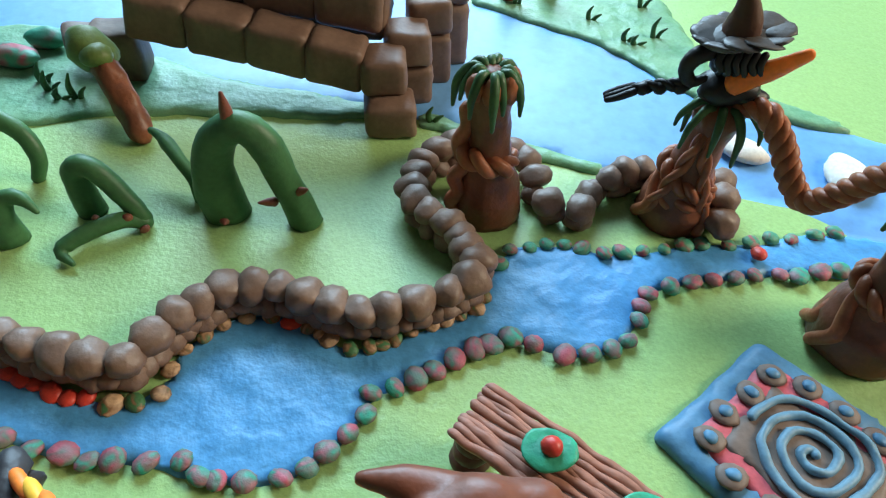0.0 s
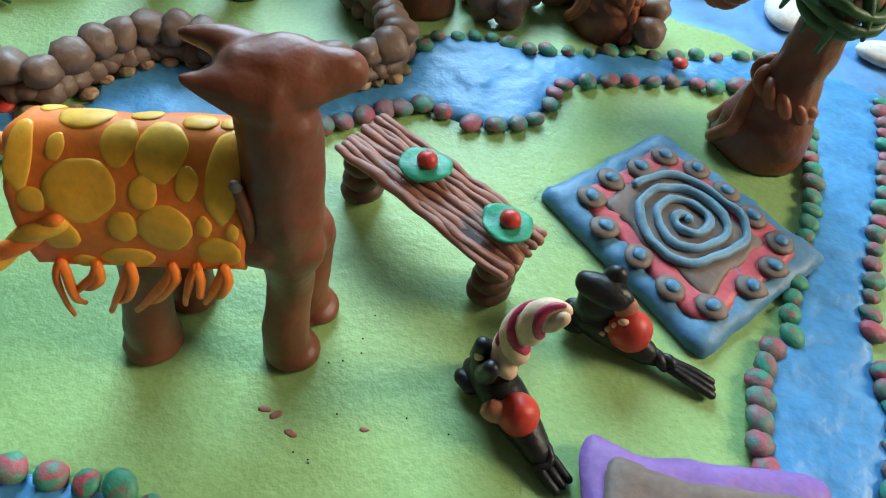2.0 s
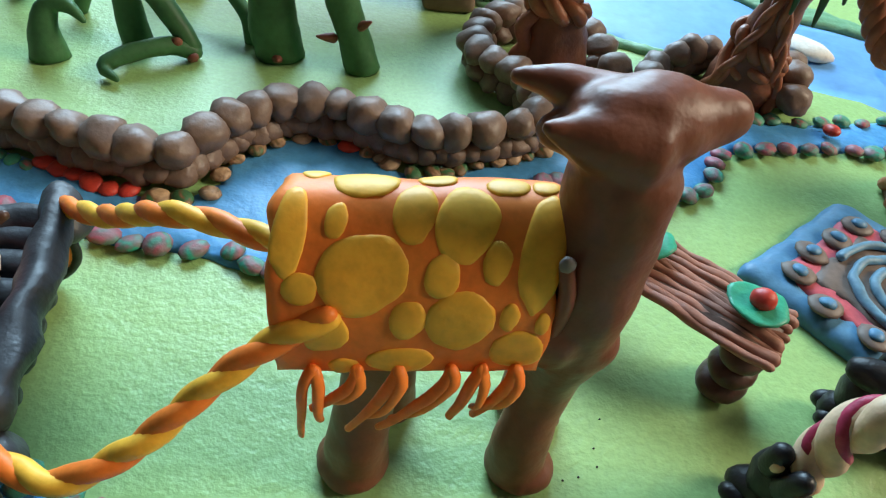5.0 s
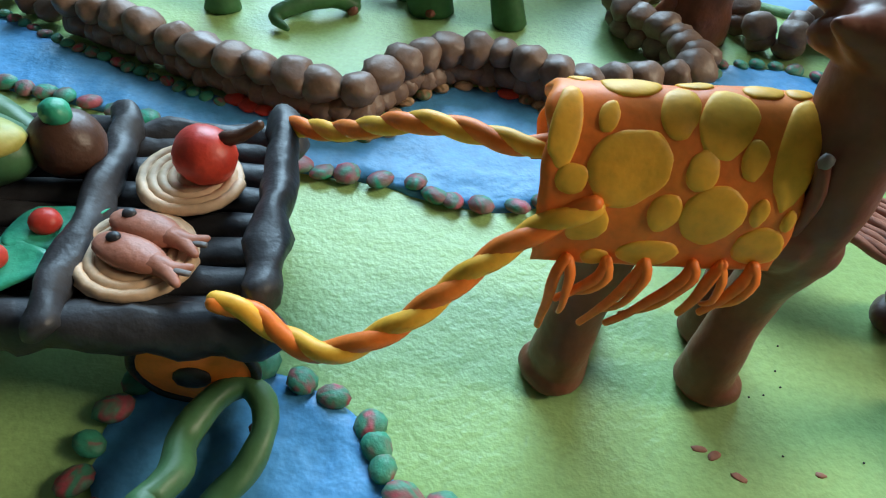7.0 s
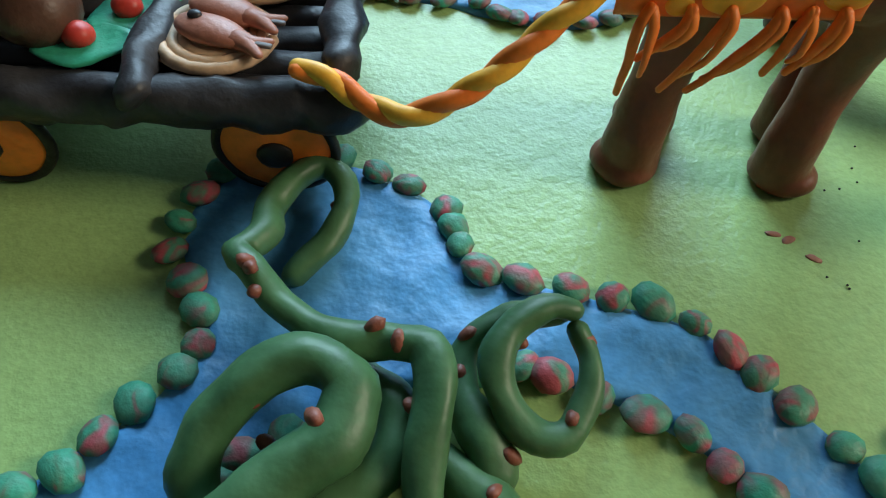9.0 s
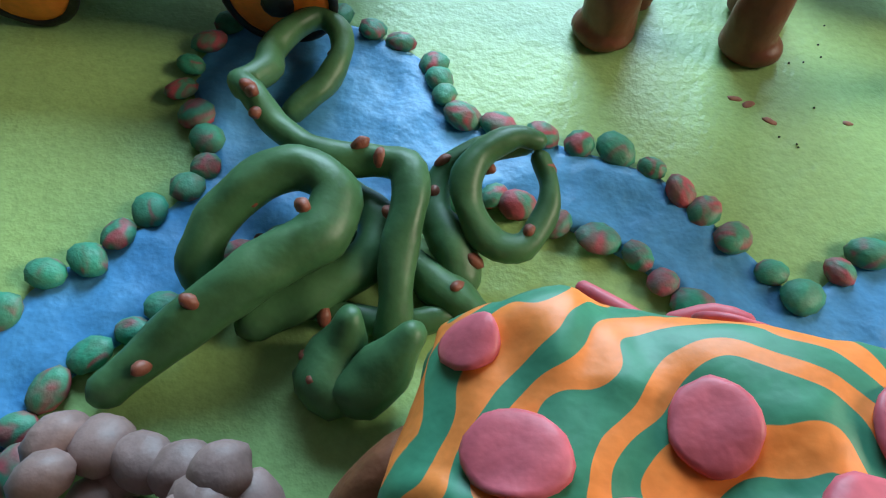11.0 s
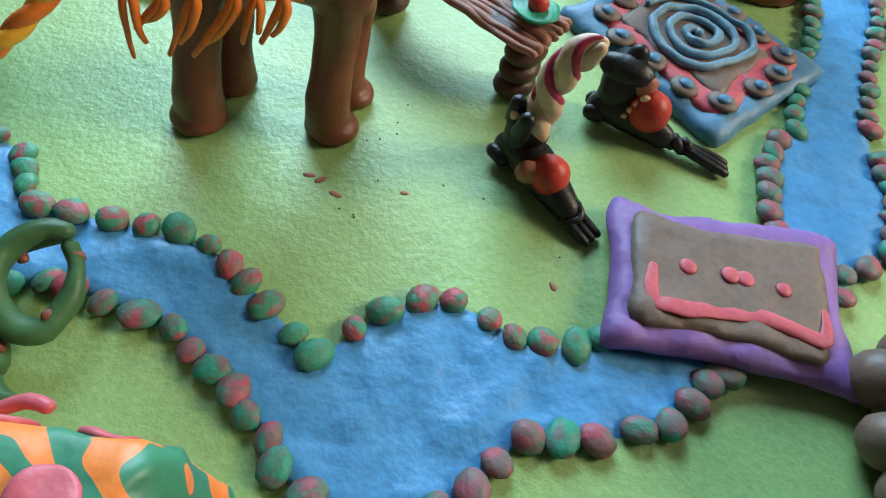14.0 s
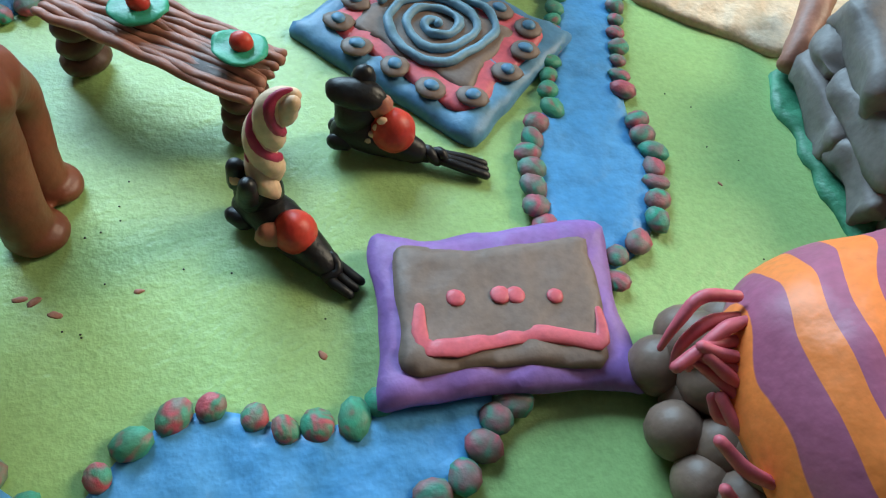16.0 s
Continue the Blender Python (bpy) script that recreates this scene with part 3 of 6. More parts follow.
pebbles([(-4.7, -3.1), (-4.1, -3.2), (-5.6, -3.5), (-8.9, -5.6), (-9.7, -6.1), (-9.9, -6.8), (-10.6, -7.7), (-11.1, -8.3), (-11.6, -9.0), (-12.0, -9.9), (-12.2, -10.7), (-11.8, -11.4)], 0.5, "pond bank pebbles", mat=M_PEBGREEN, label="green clay pebble marbled with red on the pond bank")
# small stones along the foot of the boulder wall
pebbles([(2.3, 18.4), (2.0, 17.8), (1.4, 17.3), (0.9, 17.0), (0.3, 16.6), (-0.4, 16.2), (-1.0, 15.7), (-1.5, 15.3), (-2.0, 15.1), (-2.7, 14.9), (-3.5, 15.3), (-3.9, 15.6), (-4.5, 15.7), (-6.0, 16.1), (-6.9, 15.8), (-7.7, 15.4), (-8.3, 14.8), (-8.8, 14.0)],
        0.42, "stones at the wall foot", mat=M_TAN, label="small tan and green clay stone at the wall foot")
pebbles([(-9.0, 13.0), (-9.0, 12.0), (-9.7, 11.5), (-10.4, 11.3)], 0.45, "stones at the wall foot", mat=M_TAN, label="small tan clay stone at the wall foot")
pebbles([(-5.15, 15.9), (-11.4, 11.5), (-12.0, 11.45), (-12.6, 11.5), (-13.2, 11.8), (-13.8, 12.0), (-14.4, 12.2)], 0.45, "stones at the wall foot", mat=M_RED, label="small red clay stone at the wall foot")
pebbles(along([(-14.9, 11.9), (-16.1, 12.2), (-17.6, 12.6), (-19.1, 13.0), (-20.6, 13.4), (-22.5, 14.0), (-25.0, 14.9), (-28, 15.8)], 0.55), 0.32, "stones at the wall foot", mat=M_PEBGREEN, label="small green clay stone at the wall foot")
pebbles([(15.15, 22.9)], 0.5, "", mat=M_RED, label="small red clay ball standing in the river", z=0.25, name="red_ball")


# ---- boulder walls ----
def boulder_mesh(seed):
    bm = bmesh.new()
    blob(bm, (0, 0, 0), (1.06, 0.95, 0.82), wob=0.11, sub=3, seed=seed)
    return to_mesh("boulder", bm, M_BOULDER, (0, 0, 0), local=True)


BOULDERS = [boulder_mesh(2.3 * i + 1) for i in range(7)]


def boulder(parent, x, y, z, r):
    ob = new("boulder", pick.choice(BOULDERS))
    ob.parent = parent
    ob.location = (settle((x, y, z)) - ORIGIN[parent]) * CM
    ob.scale = (r * pick.uniform(0.94, 1.08), r * pick.uniform(0.94, 1.06), r * pick.uniform(0.92, 1.04))
    ob.rotation_euler = (pick.uniform(-0.4, 0.4), pick.uniform(-0.4, 0.4), pick.uniform(0, 6.28))


wall = thing("boulder_wall", (-5, 16.5, 0), "winding wall of stacked grey-brown clay boulders beside the river", "wall")
crest = [(-27, 17.0), (-24.2, 15.8), (-21.8, 14.9), (-20.6, 14.5), (-19.5, 14.2), (-18.4, 13.9), (-17.1, 13.5), (-15.9, 13.1), (-14.7, 12.9), (-13.6, 12.7), (-12.4, 12.5), (-11.3, 12.4), (-10.1, 12.5), (-9.6, 13.7), (-9.1, 14.8), (-8.5, 15.5), (-7.7, 16.3), (-6.7, 16.6), (-5.7, 16.7),
         (-4.6, 16.4), (-3.5, 16.1), (-2.4, 15.9), (-1.4, 16.2), (-0.3, 16.8), (0.9, 17.5), (1.7, 18.3), (2.0, 19.5)]
for i, (x, y) in enumerate(crest):
    r = 0.80 if i % 3 else 0.70
    boulder(wall, x, y, 1.42, r)
    n = crest[min(i + 1, len(crest) - 1)]
    boulder(wall, (x + n[0]) / 2, (y + n[1]) / 2 - 0.05, 0.62, 0.66)
    boulder(wall, x + 0.05, y - 0.12, 0.55, 0.60)
for x, y, r in ((1.2, 20.9, 0.72), (0.5, 21.6, 0.75), (-0.4, 22.2, 0.7), (-1.1, 22.9, 0.72), (-1.4, 23.8, 0.68), (-1.35, 24.9, 0.72), (-1.1, 25.9, 0.72), (-0.4, 26.9, 0.75), (0.4, 27.5, 0.75), (1.5, 20.2, 0.75)):
    boulder(wall, x, y, 1.35, r)
    boulder(wall, x + 0.1, y - 0.2, 0.55, r * 0.88)
wall = thing("boulder_wall", (7, 25, 0), "low wall of grey-brown clay boulders between two trees", "wall")
for x, y, r, z in ((3.6, 28.0, 0.7, 1.1), (4.3, 27.2, 0.72, 1.1), (4.7, 26.1, 0.68, 1.0), (4.6, 25.3, 0.55, 0.5), (5.3, 24.3, 0.78, 0.95), (6.8, 24.1, 0.72, 0.95), (5.5, 24.1, 0.6, 0.45), (6.7, 23.8, 0.6, 0.45), (7.3, 25.2, 0.7, 1.0), (7.7, 26.1, 0.6, 0.6),
                   (8.4, 26.5, 0.72, 1.1), (9.2, 27.1, 0.75, 1.2), (10.2, 27.5, 0.7, 1.2), (8.8, 26.6, 0.6, 0.5), (9.8, 27.3, 0.65, 0.5)):
    boulder(wall, x, y, z, r)
wall = thing("boulder_wall", (13.6, 25, 0), "short stack of grey-brown clay boulders beside a tree", "wall")
for x, y, r, z in ((13.9, 26.9, 0.7, 1.4), (13.8, 25.6, 0.78, 1.4), (13.5, 24.4, 0.8, 0.95), (13.9, 26.2, 0.65, 0.5), (13.7, 25.2, 0.62, 0.5)):
    boulder(wall, x, y, z, r)

# ---- flat white stones in the sea ----
for x, y, rx, ry in ((16.3, 31.6, 1.7, 1.1), (22.0, 30.2, 2.0, 1.3), (27.2, 27.8, 2.0, 1.2), (25.2, 16.6, 1.1, 1.5)):
    bm = bmesh.new()
    blob(bm, (x, y, 0.42), (rx, ry, 0.42), turn=(0, 0, 20 * x), wob=0.06, sub=3, seed=x)
    solo("flat_stone", bm, M_WHITE if y > 20 else M_CREAM, (x, y, 0), "flat rounded white clay stone lying in the water" if y > 20 else "flat rounded cream clay stone by the river bank", "stone", "flat stones")


# ---- trees ----
def tree(base, top, r0, r1, label, seed=0, knots=True):
    ob = thing("tree", (*base, 0), label, "tree")
    bx, by = base
    tx, ty, tz = top
    bm = bmesh.new()
    pts = [(bx + (tx - bx) * k, by + (ty - by) * k, tz * h) for k, h in ((0, 0.0), (0.03, 0.04), (0.12, 0.17), (0.3, 0.38), (0.65, 0.7), (1, 1.0))]
    tube(bm, pts, [r0 * 1.05, r0 * 1.0, r0 * 0.72, r1 * 1.02, r1 * 0.95, r1 * 1.08], n=28, step=0.25, wob=0.16, seed=seed)
    for v in bm.verts:
        v.co.z = max(v.co.z, 0.0)
    part("trunk", bm, M_TRUNK, ob)
    for k, ang in ((0.30, 20), (0.42, 200)):
        if knots:
            cx, cy, cz = bx + (tx - bx) * k, by + (ty - by) * k, tz * k * 1.05
            ring = [(cx + math.cos(a) * r1 * 1.22, cy + math.sin(a) * r1 * 1.22, cz + 0.4 * math.sin(a + ang)) for a in [2 * math.pi * i / 9 for i in range(9)]]
            bm = bmesh.new()
            helix(bm, ring + [ring[0]], 0.42, 2, 1.5, n=10)
            part("twisted_band", bm, M_BRAID, ob, "twisted red-brown clay band")
    return ob


def drooping_leaf(parent, at, ang, out, drop, r=0.2, lift=0.5):
    x, y, z = at
    c, s = math.cos(ang), math.sin(ang)
    bm = bmesh.new()
    tube(bm, [(x + c * 0.25, y + s * 0.25, z + 0.1), (x + c * out * 0.55, y + s * out * 0.55, z + lift), (x + c * out, y + s * out, z - 0.2), (x + c * out * 1.12, y + s * out * 1.12, z - drop)],
         [r, r * 1.15, r, r * 0.45], n=8, step=0.18, wob=0.03, seed=ang)
    part("leaf", bm, M_LEAF, parent)


def roots(parent, base, r, turns):
    for a, h in turns:
        c, d = math.cos(a), math.sin(a)
        bm = bmesh.new()
        tube(bm, [(base[0] + c * r * 1.12, base[1] + d * r * 1.12, 0.3), (base[0] + math.cos(a + 0.3) * r * 0.95, base[1] + math.sin(a + 0.3) * r * 0.95, h * 0.4), (base[0] + c * r * 0.78, base[1] + d * r * 0.78, h * 0.7), (base[0] + math.cos(a - 0.3) * r * 0.66, base[1] + math.sin(a - 0.3) * r * 0.66, h)],
             [0.3, 0.34, 0.3, 0.18], n=10, step=0.2, wob=0.08, seed=a)
        part("root", bm, M_BRAID, parent)


t1 = tree((2.3, 24.4), (1.9, 24.4, 6.9), 1.65, 0.92, "short thick brown clay palm tree with drooping green coil leaves", 1, knots=False)
for i in range(11):
    drooping_leaf(t1, (1.9, 24.4, 7.15), 2 * math.pi * i / 11 + 0.12 * (i % 3), 1.2 + 0.12 * (i % 3), 0.9 + 0.6 * ((i * 7) % 3) / 2, r=0.19, lift=0.5)
for i in range(7):
    a = 2 * math.pi * i / 7 + 0.3
    bm = bmesh.new()
    blob(bm, (1.9 + 0.9 * math.cos(a), 24.4 + 0.9 * math.sin(a), 7.0), (0.46, 0.42, 0.66), wob=0.08, sub=2, seed=i)
    part("crown_lump", bm, M_BRAID, t1)
band = [(2.1 + 1.15 * math.cos(a), 24.4 + 1.15 * math.sin(a), 3.35 + 0.25 * math.cos(a + 2.4)) for a in [2 * math.pi * i / 11 for i in range(11)]]
bm = bmesh.new()
helix(bm, band + [band[0]], 0.5, 2, 1.9, n=12)
part("twisted_band", bm, M_BRAID, t1, "twisted red-brown clay band")
for pts in ([(0.75, 23.6, 0.3), (0.55, 23.6, 1.0), (0.85, 23.5, 1.7), (0.6, 23.6, 2.4), (1.0, 23.6, 3.0)], [(0.9, 24.0, 3.2), (0.75, 24.2, 4.0), (1.0, 24.3, 4.8), (0.95, 24.5, 5.6)]):
    bm = bmesh.new()
    tube(bm, pts, [0.34, 0.38, 0.34, 0.38, 0.3][:len(pts)], n=10, step=0.18, wob=0.08)
    part("root", bm, M_BRAID, t1)
t2 = tree((11.5, 25.6), (11.9, 25.6, 5.9), 1.7, 0.95, "brown clay tree with hanging green coils and twisted bands", 2)
for i in range(9):
    drooping_leaf(t2, (11.9, 25.6, 6.0), 2 * math.pi * i / 9 + 0.3, 1.2 + 0.3 * (i % 3), 0.9 + 0.8 * ((i * 5) % 4) / 3, r=0.17)
for turn, pitch in ((3.5, 1), (5.6, -1)):
    climb = [(11.5 + (1.7 - 0.85 * k) * math.cos(turn + pitch * 0.9 * k), 25.6 + (1.7 - 0.85 * k) * math.sin(turn + pitch * 0.9 * k), 0.35 + 4.9 * k) for k in (0.0, 0.2, 0.4, 0.6, 0.8, 1.0)]
    bm = bmesh.new()
    helix(bm, climb, 0.30, 2, 2.6, n=10, spread=0.5)
    part("twisted_root", bm, M_BRAID, t2, "twisted red-brown clay root")
roots(t2, (11.5, 25.6), 1.65, ((-0.4, 3.0), (3.3, 2.6), (-1.0, 2.2)))
t3 = tree((18.3, 18.5), (18.4, 19.0, 6.6), 1.95, 1.0, "leaning brown clay tree with a tangle of green coils on top", 3)
for i in range(10):
    drooping_leaf(t3, (18.4, 19.0, 6.9), 2 * math.pi * i / 10, 1.2 + 0.25 * (i % 3), 0.6 + 0.9 * ((i * 5) % 4) / 3, r=0.2, lift=0.6)
for k, (r, z) in enumerate(((1.55, 7.05), (1.75, 6.7), (1.45, 6.35))):
    ring = [(18.4 + r * math.cos(a), 19.0 + r * math.sin(a), z + 0.22 * math.sin(2 * a + k)) for a in [0.9 * k + 2 * math.pi * q / 10 for q in range(9 if k else 11)]]
    bm = bmesh.new()
    tube(bm, ring, [0.12] + [0.21] * (len(ring) - 2) + [0.1], n=9, step=0.2, wob=0.05, seed=k)
    part("leaf", bm, M_LEAF, t3)
roots(t3, (18.3, 18.5), 1.9, ((3.3, 3.4), (2.6, 2.4)))
bm = bmesh.new()
tube(bm, [(17.3, 18.4, 7.3), (18.0, 18.1, 7.6), (19.2, 18.2, 7.7), (19.8, 19.0, 7.8), (19.2, 19.8, 7.6)], 0.22, n=8, step=0.2)
tube(bm, [(17.2, 19.3, 7.2), (17.0, 18.6, 7.5), (17.5, 18.1, 7.3), (18.0, 18.6, 7.2)], 0.2, n=8, step=0.2)
part("leaf", bm, M_LEAF, t3)
bm = bmesh.new()
for x, y, z, r in ((18.3, 19.4, 7.0, 0.62), (19.2, 18.8, 7.0, 0.55), (17.8, 18.7, 6.9, 0.55), (18.9, 19.7, 7.0, 0.5)):
    blob(bm, (x, y, z), r, wob=0.05, sub=2, seed=x)
part("crown_lump", bm, M_BRAID, t3)

bm = bmesh.new()
helix(bm, [(12.3, 25.4, 6.4), (13.2, 24.6, 6.9), (14.1, 23.8, 6.0), (14.7, 23.0, 4.9), (15.4, 22.3, 4.3), (16.1, 21.6, 5.4), (16.7, 21.0, 6.8), (17.4, 20.2, 7.7), (18.1, 19.5, 7.6), (18.5, 19.0, 7.0)], 0.5, 3, 1.7, n=12, fat=0.58, spread=0.56)
solo("braided_rope", bm, M_BRAID, (12.3, 25.4, 6.4), "braided red-brown clay vine hanging between two trees", "rope")

# dark figure perched on the second tree
bm = bmesh.new()
blob(bm, (11.8, 25.6, 7.2), (1.2, 0.9, 0.7), wob=0.12, mat=0, seed=1)
blob(bm, (11.4, 25.6, 8.4), (0.75, 0.7, 0.75), wob=0.1, mat=0, seed=2)
for k in range(11):
    a = 2 * math.pi * k / 11
    c, d = math.cos(a), math.sin(a)
    blob(bm, (11.5 + 1.25 * c, 25.6 + 0.9 * d, 9.5 + 0.3 * c + 0.12 * math.sin(3 * a)), (0.72, 0.72, 0.15), turn=(9 * math.sin(2 * a), -12 + 8 * math.sin(3 * a), math.degrees(a)), wob=0.12, mat=1, sub=3, seed=3 + k)
blob(bm, (11.5, 25.6, 9.5), (1.3, 0.95, 0.24), turn=(8, -14, 10), wob=0.1, mat=1, seed=3)
tube(bm, [(11.45, 25.65, 9.4), (11.4, 25.7, 10.3), (11.15, 25.7, 11.0), (10.95, 25.75, 11.45)], [0.8, 0.66, 0.42, 0.14], n=14, mat=2, step=0.2, wob=0.1)
tube(bm, [(10.7, 25.3, 9.0), (9.9, 25.2, 8.6), (9.7, 25.2, 8.0), (10.1, 25.2, 7.5), (10.6, 25.3, 7.7)], [0.34, 0.36, 0.34, 0.3, 0.16], n=10, mat=0, step=0.2)
for k in range(6):
    x = 10.8 + 0.32 * k
    tube(bm, [(x, 24.95, 9.1), (x - 0.12, 24.75, 8.7), (x + 0.1, 24.7, 8.4 - 0.1 * (k % 2)), (x + 0.02, 24.85, 8.15)], [0.16, 0.17, 0.15, 0.08], n=8, mat=0, step=0.12)
helix(bm, [(10.2, 25.5, 7.2), (8.9, 25.5, 7.0), (7.9, 25.5, 6.7)], 0.28, 2, 1.1, mats=(0, 0), n=7)
for x in (9.8, 9.0, 8.3):
    blob(bm, (x, 25.45, 6.78 + 0.14 * (x - 7.9)), (0.3, 0.32, 0.3), wob=0.1, mat=0, sub=2, seed=x)
for k in (-0.22, 0.02, 0.24):
    tube(bm, [(8.0, 25.5 + k, 6.75), (7.4, 25.5 + k * 1.3, 6.45), (6.9, 25.5 + k, 6.2)], [0.17, 0.17, 0.13], n=7, mat=0, step=0.2)
tube(bm, [(11.6, 24.9, 7.75), (12.8, 24.9, 8.5), (14.1, 25.0, 9.3)], [0.34, 0.32, 0.18], n=10, mat=3, flat=1.5, step=0.2)
blob(bm, (12.6, 25.5, 7.0), (1.0, 0.6, 0.35), wob=0.1, mat=0, seed=7)
solo("perched_figure", bm, [M_BLACK, M_HAT, M_DARKLEG, M_ORANGE], (11.8, 25.6, 6.2), "black clay figure with a crumpled grey hat and orange beak", "figurine")

# ---- green arches and hooks left of the palm ----
plant = thing("thorny_plant", (-8.2, 22, 0), "thick green clay arch with brown thorns, both ends on the board", "plant")
bm = bmesh.new()
tube(bm, [(-9.8, 22.0, 0.0), (-10.0, 22.0, 2.0), (-9.6, 22.0, 4.0), (-8.5, 22.0, 5.1), (-7.5, 22.0, 4.4), (-6.9, 22.0, 2.6), (-6.4, 22.0, 1.0), (-6.1, 21.9, 0.0)], [1.05, 1.0, 0.85, 0.72, 0.72, 0.72, 0.70, 0.75], n=20, step=0.3, wob=0.07)
for v in bm.verts:
    v.co.z = max(v.co.z, 0.0)
part("stem", bm, M_CACTUS, plant)
for a, b, r in (((-8.7, 21.9, 5.4), (-8.8, 22.0, 6.7), 0.32), ((-7.3, 21.5, 1.5), (-7.9, 21.2, 1.6), 0.24), ((-6.2, 21.7, 2.1), (-5.7, 21.5, 2.5), 0.22), ((-9.6, 21.1, 0.3), (-9.5, 20.8, 0.35), 0.25)):
    bm = bmesh.new()
    tube(bm, [a, [(p + q) / 2 for p, q in zip(a, b)], b], [r, r * 0.75, r * 0.25], n=8, step=0.15)
    part("thorn", bm, M_THORN, plant)


def sprout(name, runs, at, label, mat, thorns=()):
    ob = thing(name, at, label, "plant")
    for pts, rad in runs:
        bm = bmesh.new()
        tube(bm, pts, rad, n=14, step=0.25, wob=0.04, seed=pts[0][0])
        for v in bm.verts:
            v.co.z = max(v.co.z, 0.0)
        part("stem", bm, mat, ob)
    for (x, y, z), r in thorns:
        bm = bmesh.new()
        blob(bm, (x, y, z), (r, r * 0.7, r * 0.7), turn=(0, 30, 40 * x), wob=0.08, sub=2, seed=x)
        part("thorn", bm, M_THORN, ob)
    return ob


sprout("thorny_plant", [([(-11.2, 22.6, 0), (-11.4, 22.8, 1.0), (-12.2, 23.4, 1.7), (-13.3, 24.4, 2.1), (-13.9, 24.7, 2.2)], [0.36, 0.32, 0.32, 0.36, 0.16])], (-11.2, 22.6, 0), "thin bent green clay shoot beside the arch", M_CACTUS)
sprout("thorny_plant", [([(-15.5, 21.0, 0), (-15.6, 21.0, 1.4), (-15.5, 21.0, 2.5), (-14.8, 21.0, 2.8), (-13.8, 20.8, 1.8), (-12.9, 20.5, 0.4)], [0.62, 0.58, 0.52, 0.48, 0.46, 0.42]),
                        ([(-12.8, 20.4, 0.35), (-13.6, 20.0, 0.7), (-14.7, 18.9, 0.7), (-15.3, 18.0, 0.45), (-14.6, 17.5, 0.3)], [0.36, 0.4, 0.38, 0.34, 0.12])],
       (-14.5, 20, 0), "bent green clay hook with a forked end on the board", M_CACTUS, [((-13.3, 20.0, 0.9), 0.28), ((-12.7, 20.0, 0.3), 0.26), ((-15.0, 20.3, 0.3), 0.24)])
sprout("thorny_plant", [([(-17.9, 18.7, 0), (-17.9, 18.9, 1.3), (-17.6, 19.2, 2.1), (-16.9, 19.2, 2.2), (-16.2, 18.9, 1.8)], [0.75, 0.6, 0.45, 0.34, 0.12])], (-17.9, 18.7, 0), "short green clay shoot with a hooked tip", M_CACTUS)
sprout("thorny_plant", [([(-18.8, 22.6, 0.1), (-18.6, 23.0, 1.2), (-19.2, 23.4, 2.2), (-20.4, 23.6, 2.8), (-21.4, 23.6, 2.4), (-22, 23.6, 0.2)], [0.3, 0.4, 0.45, 0.45, 0.45, 0.45])], (-19.5, 23, 0), "arched green clay shoot on the board", M_CACTUS)

palm = thing("bent_palm", (-15.6, 26.6, 0), "leaning brown clay stump with a rounded green cap", "tree")
bm = bmesh.new()
tube(bm, [(-15.6, 26.4, 0.4), (-16.4, 27.4, 1.4), (-17.3, 28.3, 2.3), (-18.2, 29.2, 2.9)], [0.62, 0.68, 0.72, 0.75], n=16, step=0.25, wob=0.16)
part("trunk", bm, M_TRUNK, palm)
bm = bmesh.new()
blob(bm, (-18.6, 29.4, 3.1), (1.5, 1.1, 1.0), turn=(0, 20, -40), wob=0.08, seed=3)
blob(bm, (-17.9, 28.7, 3.3), (0.8, 0.8, 0.6), wob=0.08, sub=2, seed=4)
part("crown", bm, clay("olive_clay", (0.13, 0.19, 0.045), (0.09, 0.14, 0.035), size=0.8), palm)
for x, y, h in ((-21.8, 29.4, 1.5), (-21.0, 28.8, 0.9), (-20.2, 29.0, 1.8), (-22.6, 30.2, 1.4), (-1.3, 30.9, 1.1), (9.0, 45.5, 1.2), (11.2, 43.0, 1.1), (13.3, 44.0, 1.6), (11.8, 42.6, 0.9), (3.8, 46.6, 2.4), (13.0, 48.5, 1.6)):
    bm = bmesh.new()
    tube(bm, [(x, y, 0.2), (x - 0.1, y, h * 0.6), (x + 0.15, y, h)], [0.2, 0.17, 0.06], n=7, step=0.2)
    tube(bm, [(x + 0.3, y, 0.2), (x + 0.45, y, h * 0.4), (x + 0.8, y, h * 0.6)], [0.16, 0.13, 0.05], n=7, step=0.2)
    solo("reed", bm, M_LEAF, (x, y, 0), "small dark green clay reed on the shore", "plant", "reeds")
for x, y in ((3.2, 47.5), (6.2, 48.6)):
    bm = bmesh.new()
    tube(bm, [(x, y, 0), (x, y, 1.4), (x + 0.1, y, 2.6)], [0.8, 0.6, 0.6], n=12)
    solo("tree_stump", bm, M_TRUNK, (x, y, 0), "small brown clay tree stump on the far bank", "stump")
for x, y, r in ((-24.5, 31.5, 1.3), (-24.0, 33.6, 1.1)):
    bm = bmesh.new()
    blob(bm, (x, y, 0.8), (r, r * 0.7, 0.6), wob=0.1, seed=x)
    solo("shore_stone", bm, M_PEBGREEN, (x, y, 0), "rounded pale green clay stone on the shore", "stone")

# ---- brick bridge ----
bridge = thing("bridge", (-10, 33, 0), "brown clay brick bridge crossing the water", "bridge")


def brick(at, size, rz=0.0, ry=0.0, seed=0.0):
    bm = bmesh.new()
    rbox(bm, at, size, (0, ry, rz), r=0.38, cuts=5, wob=0.12, seed=seed)
    part("brick", bm, M_BRICK, bridge)


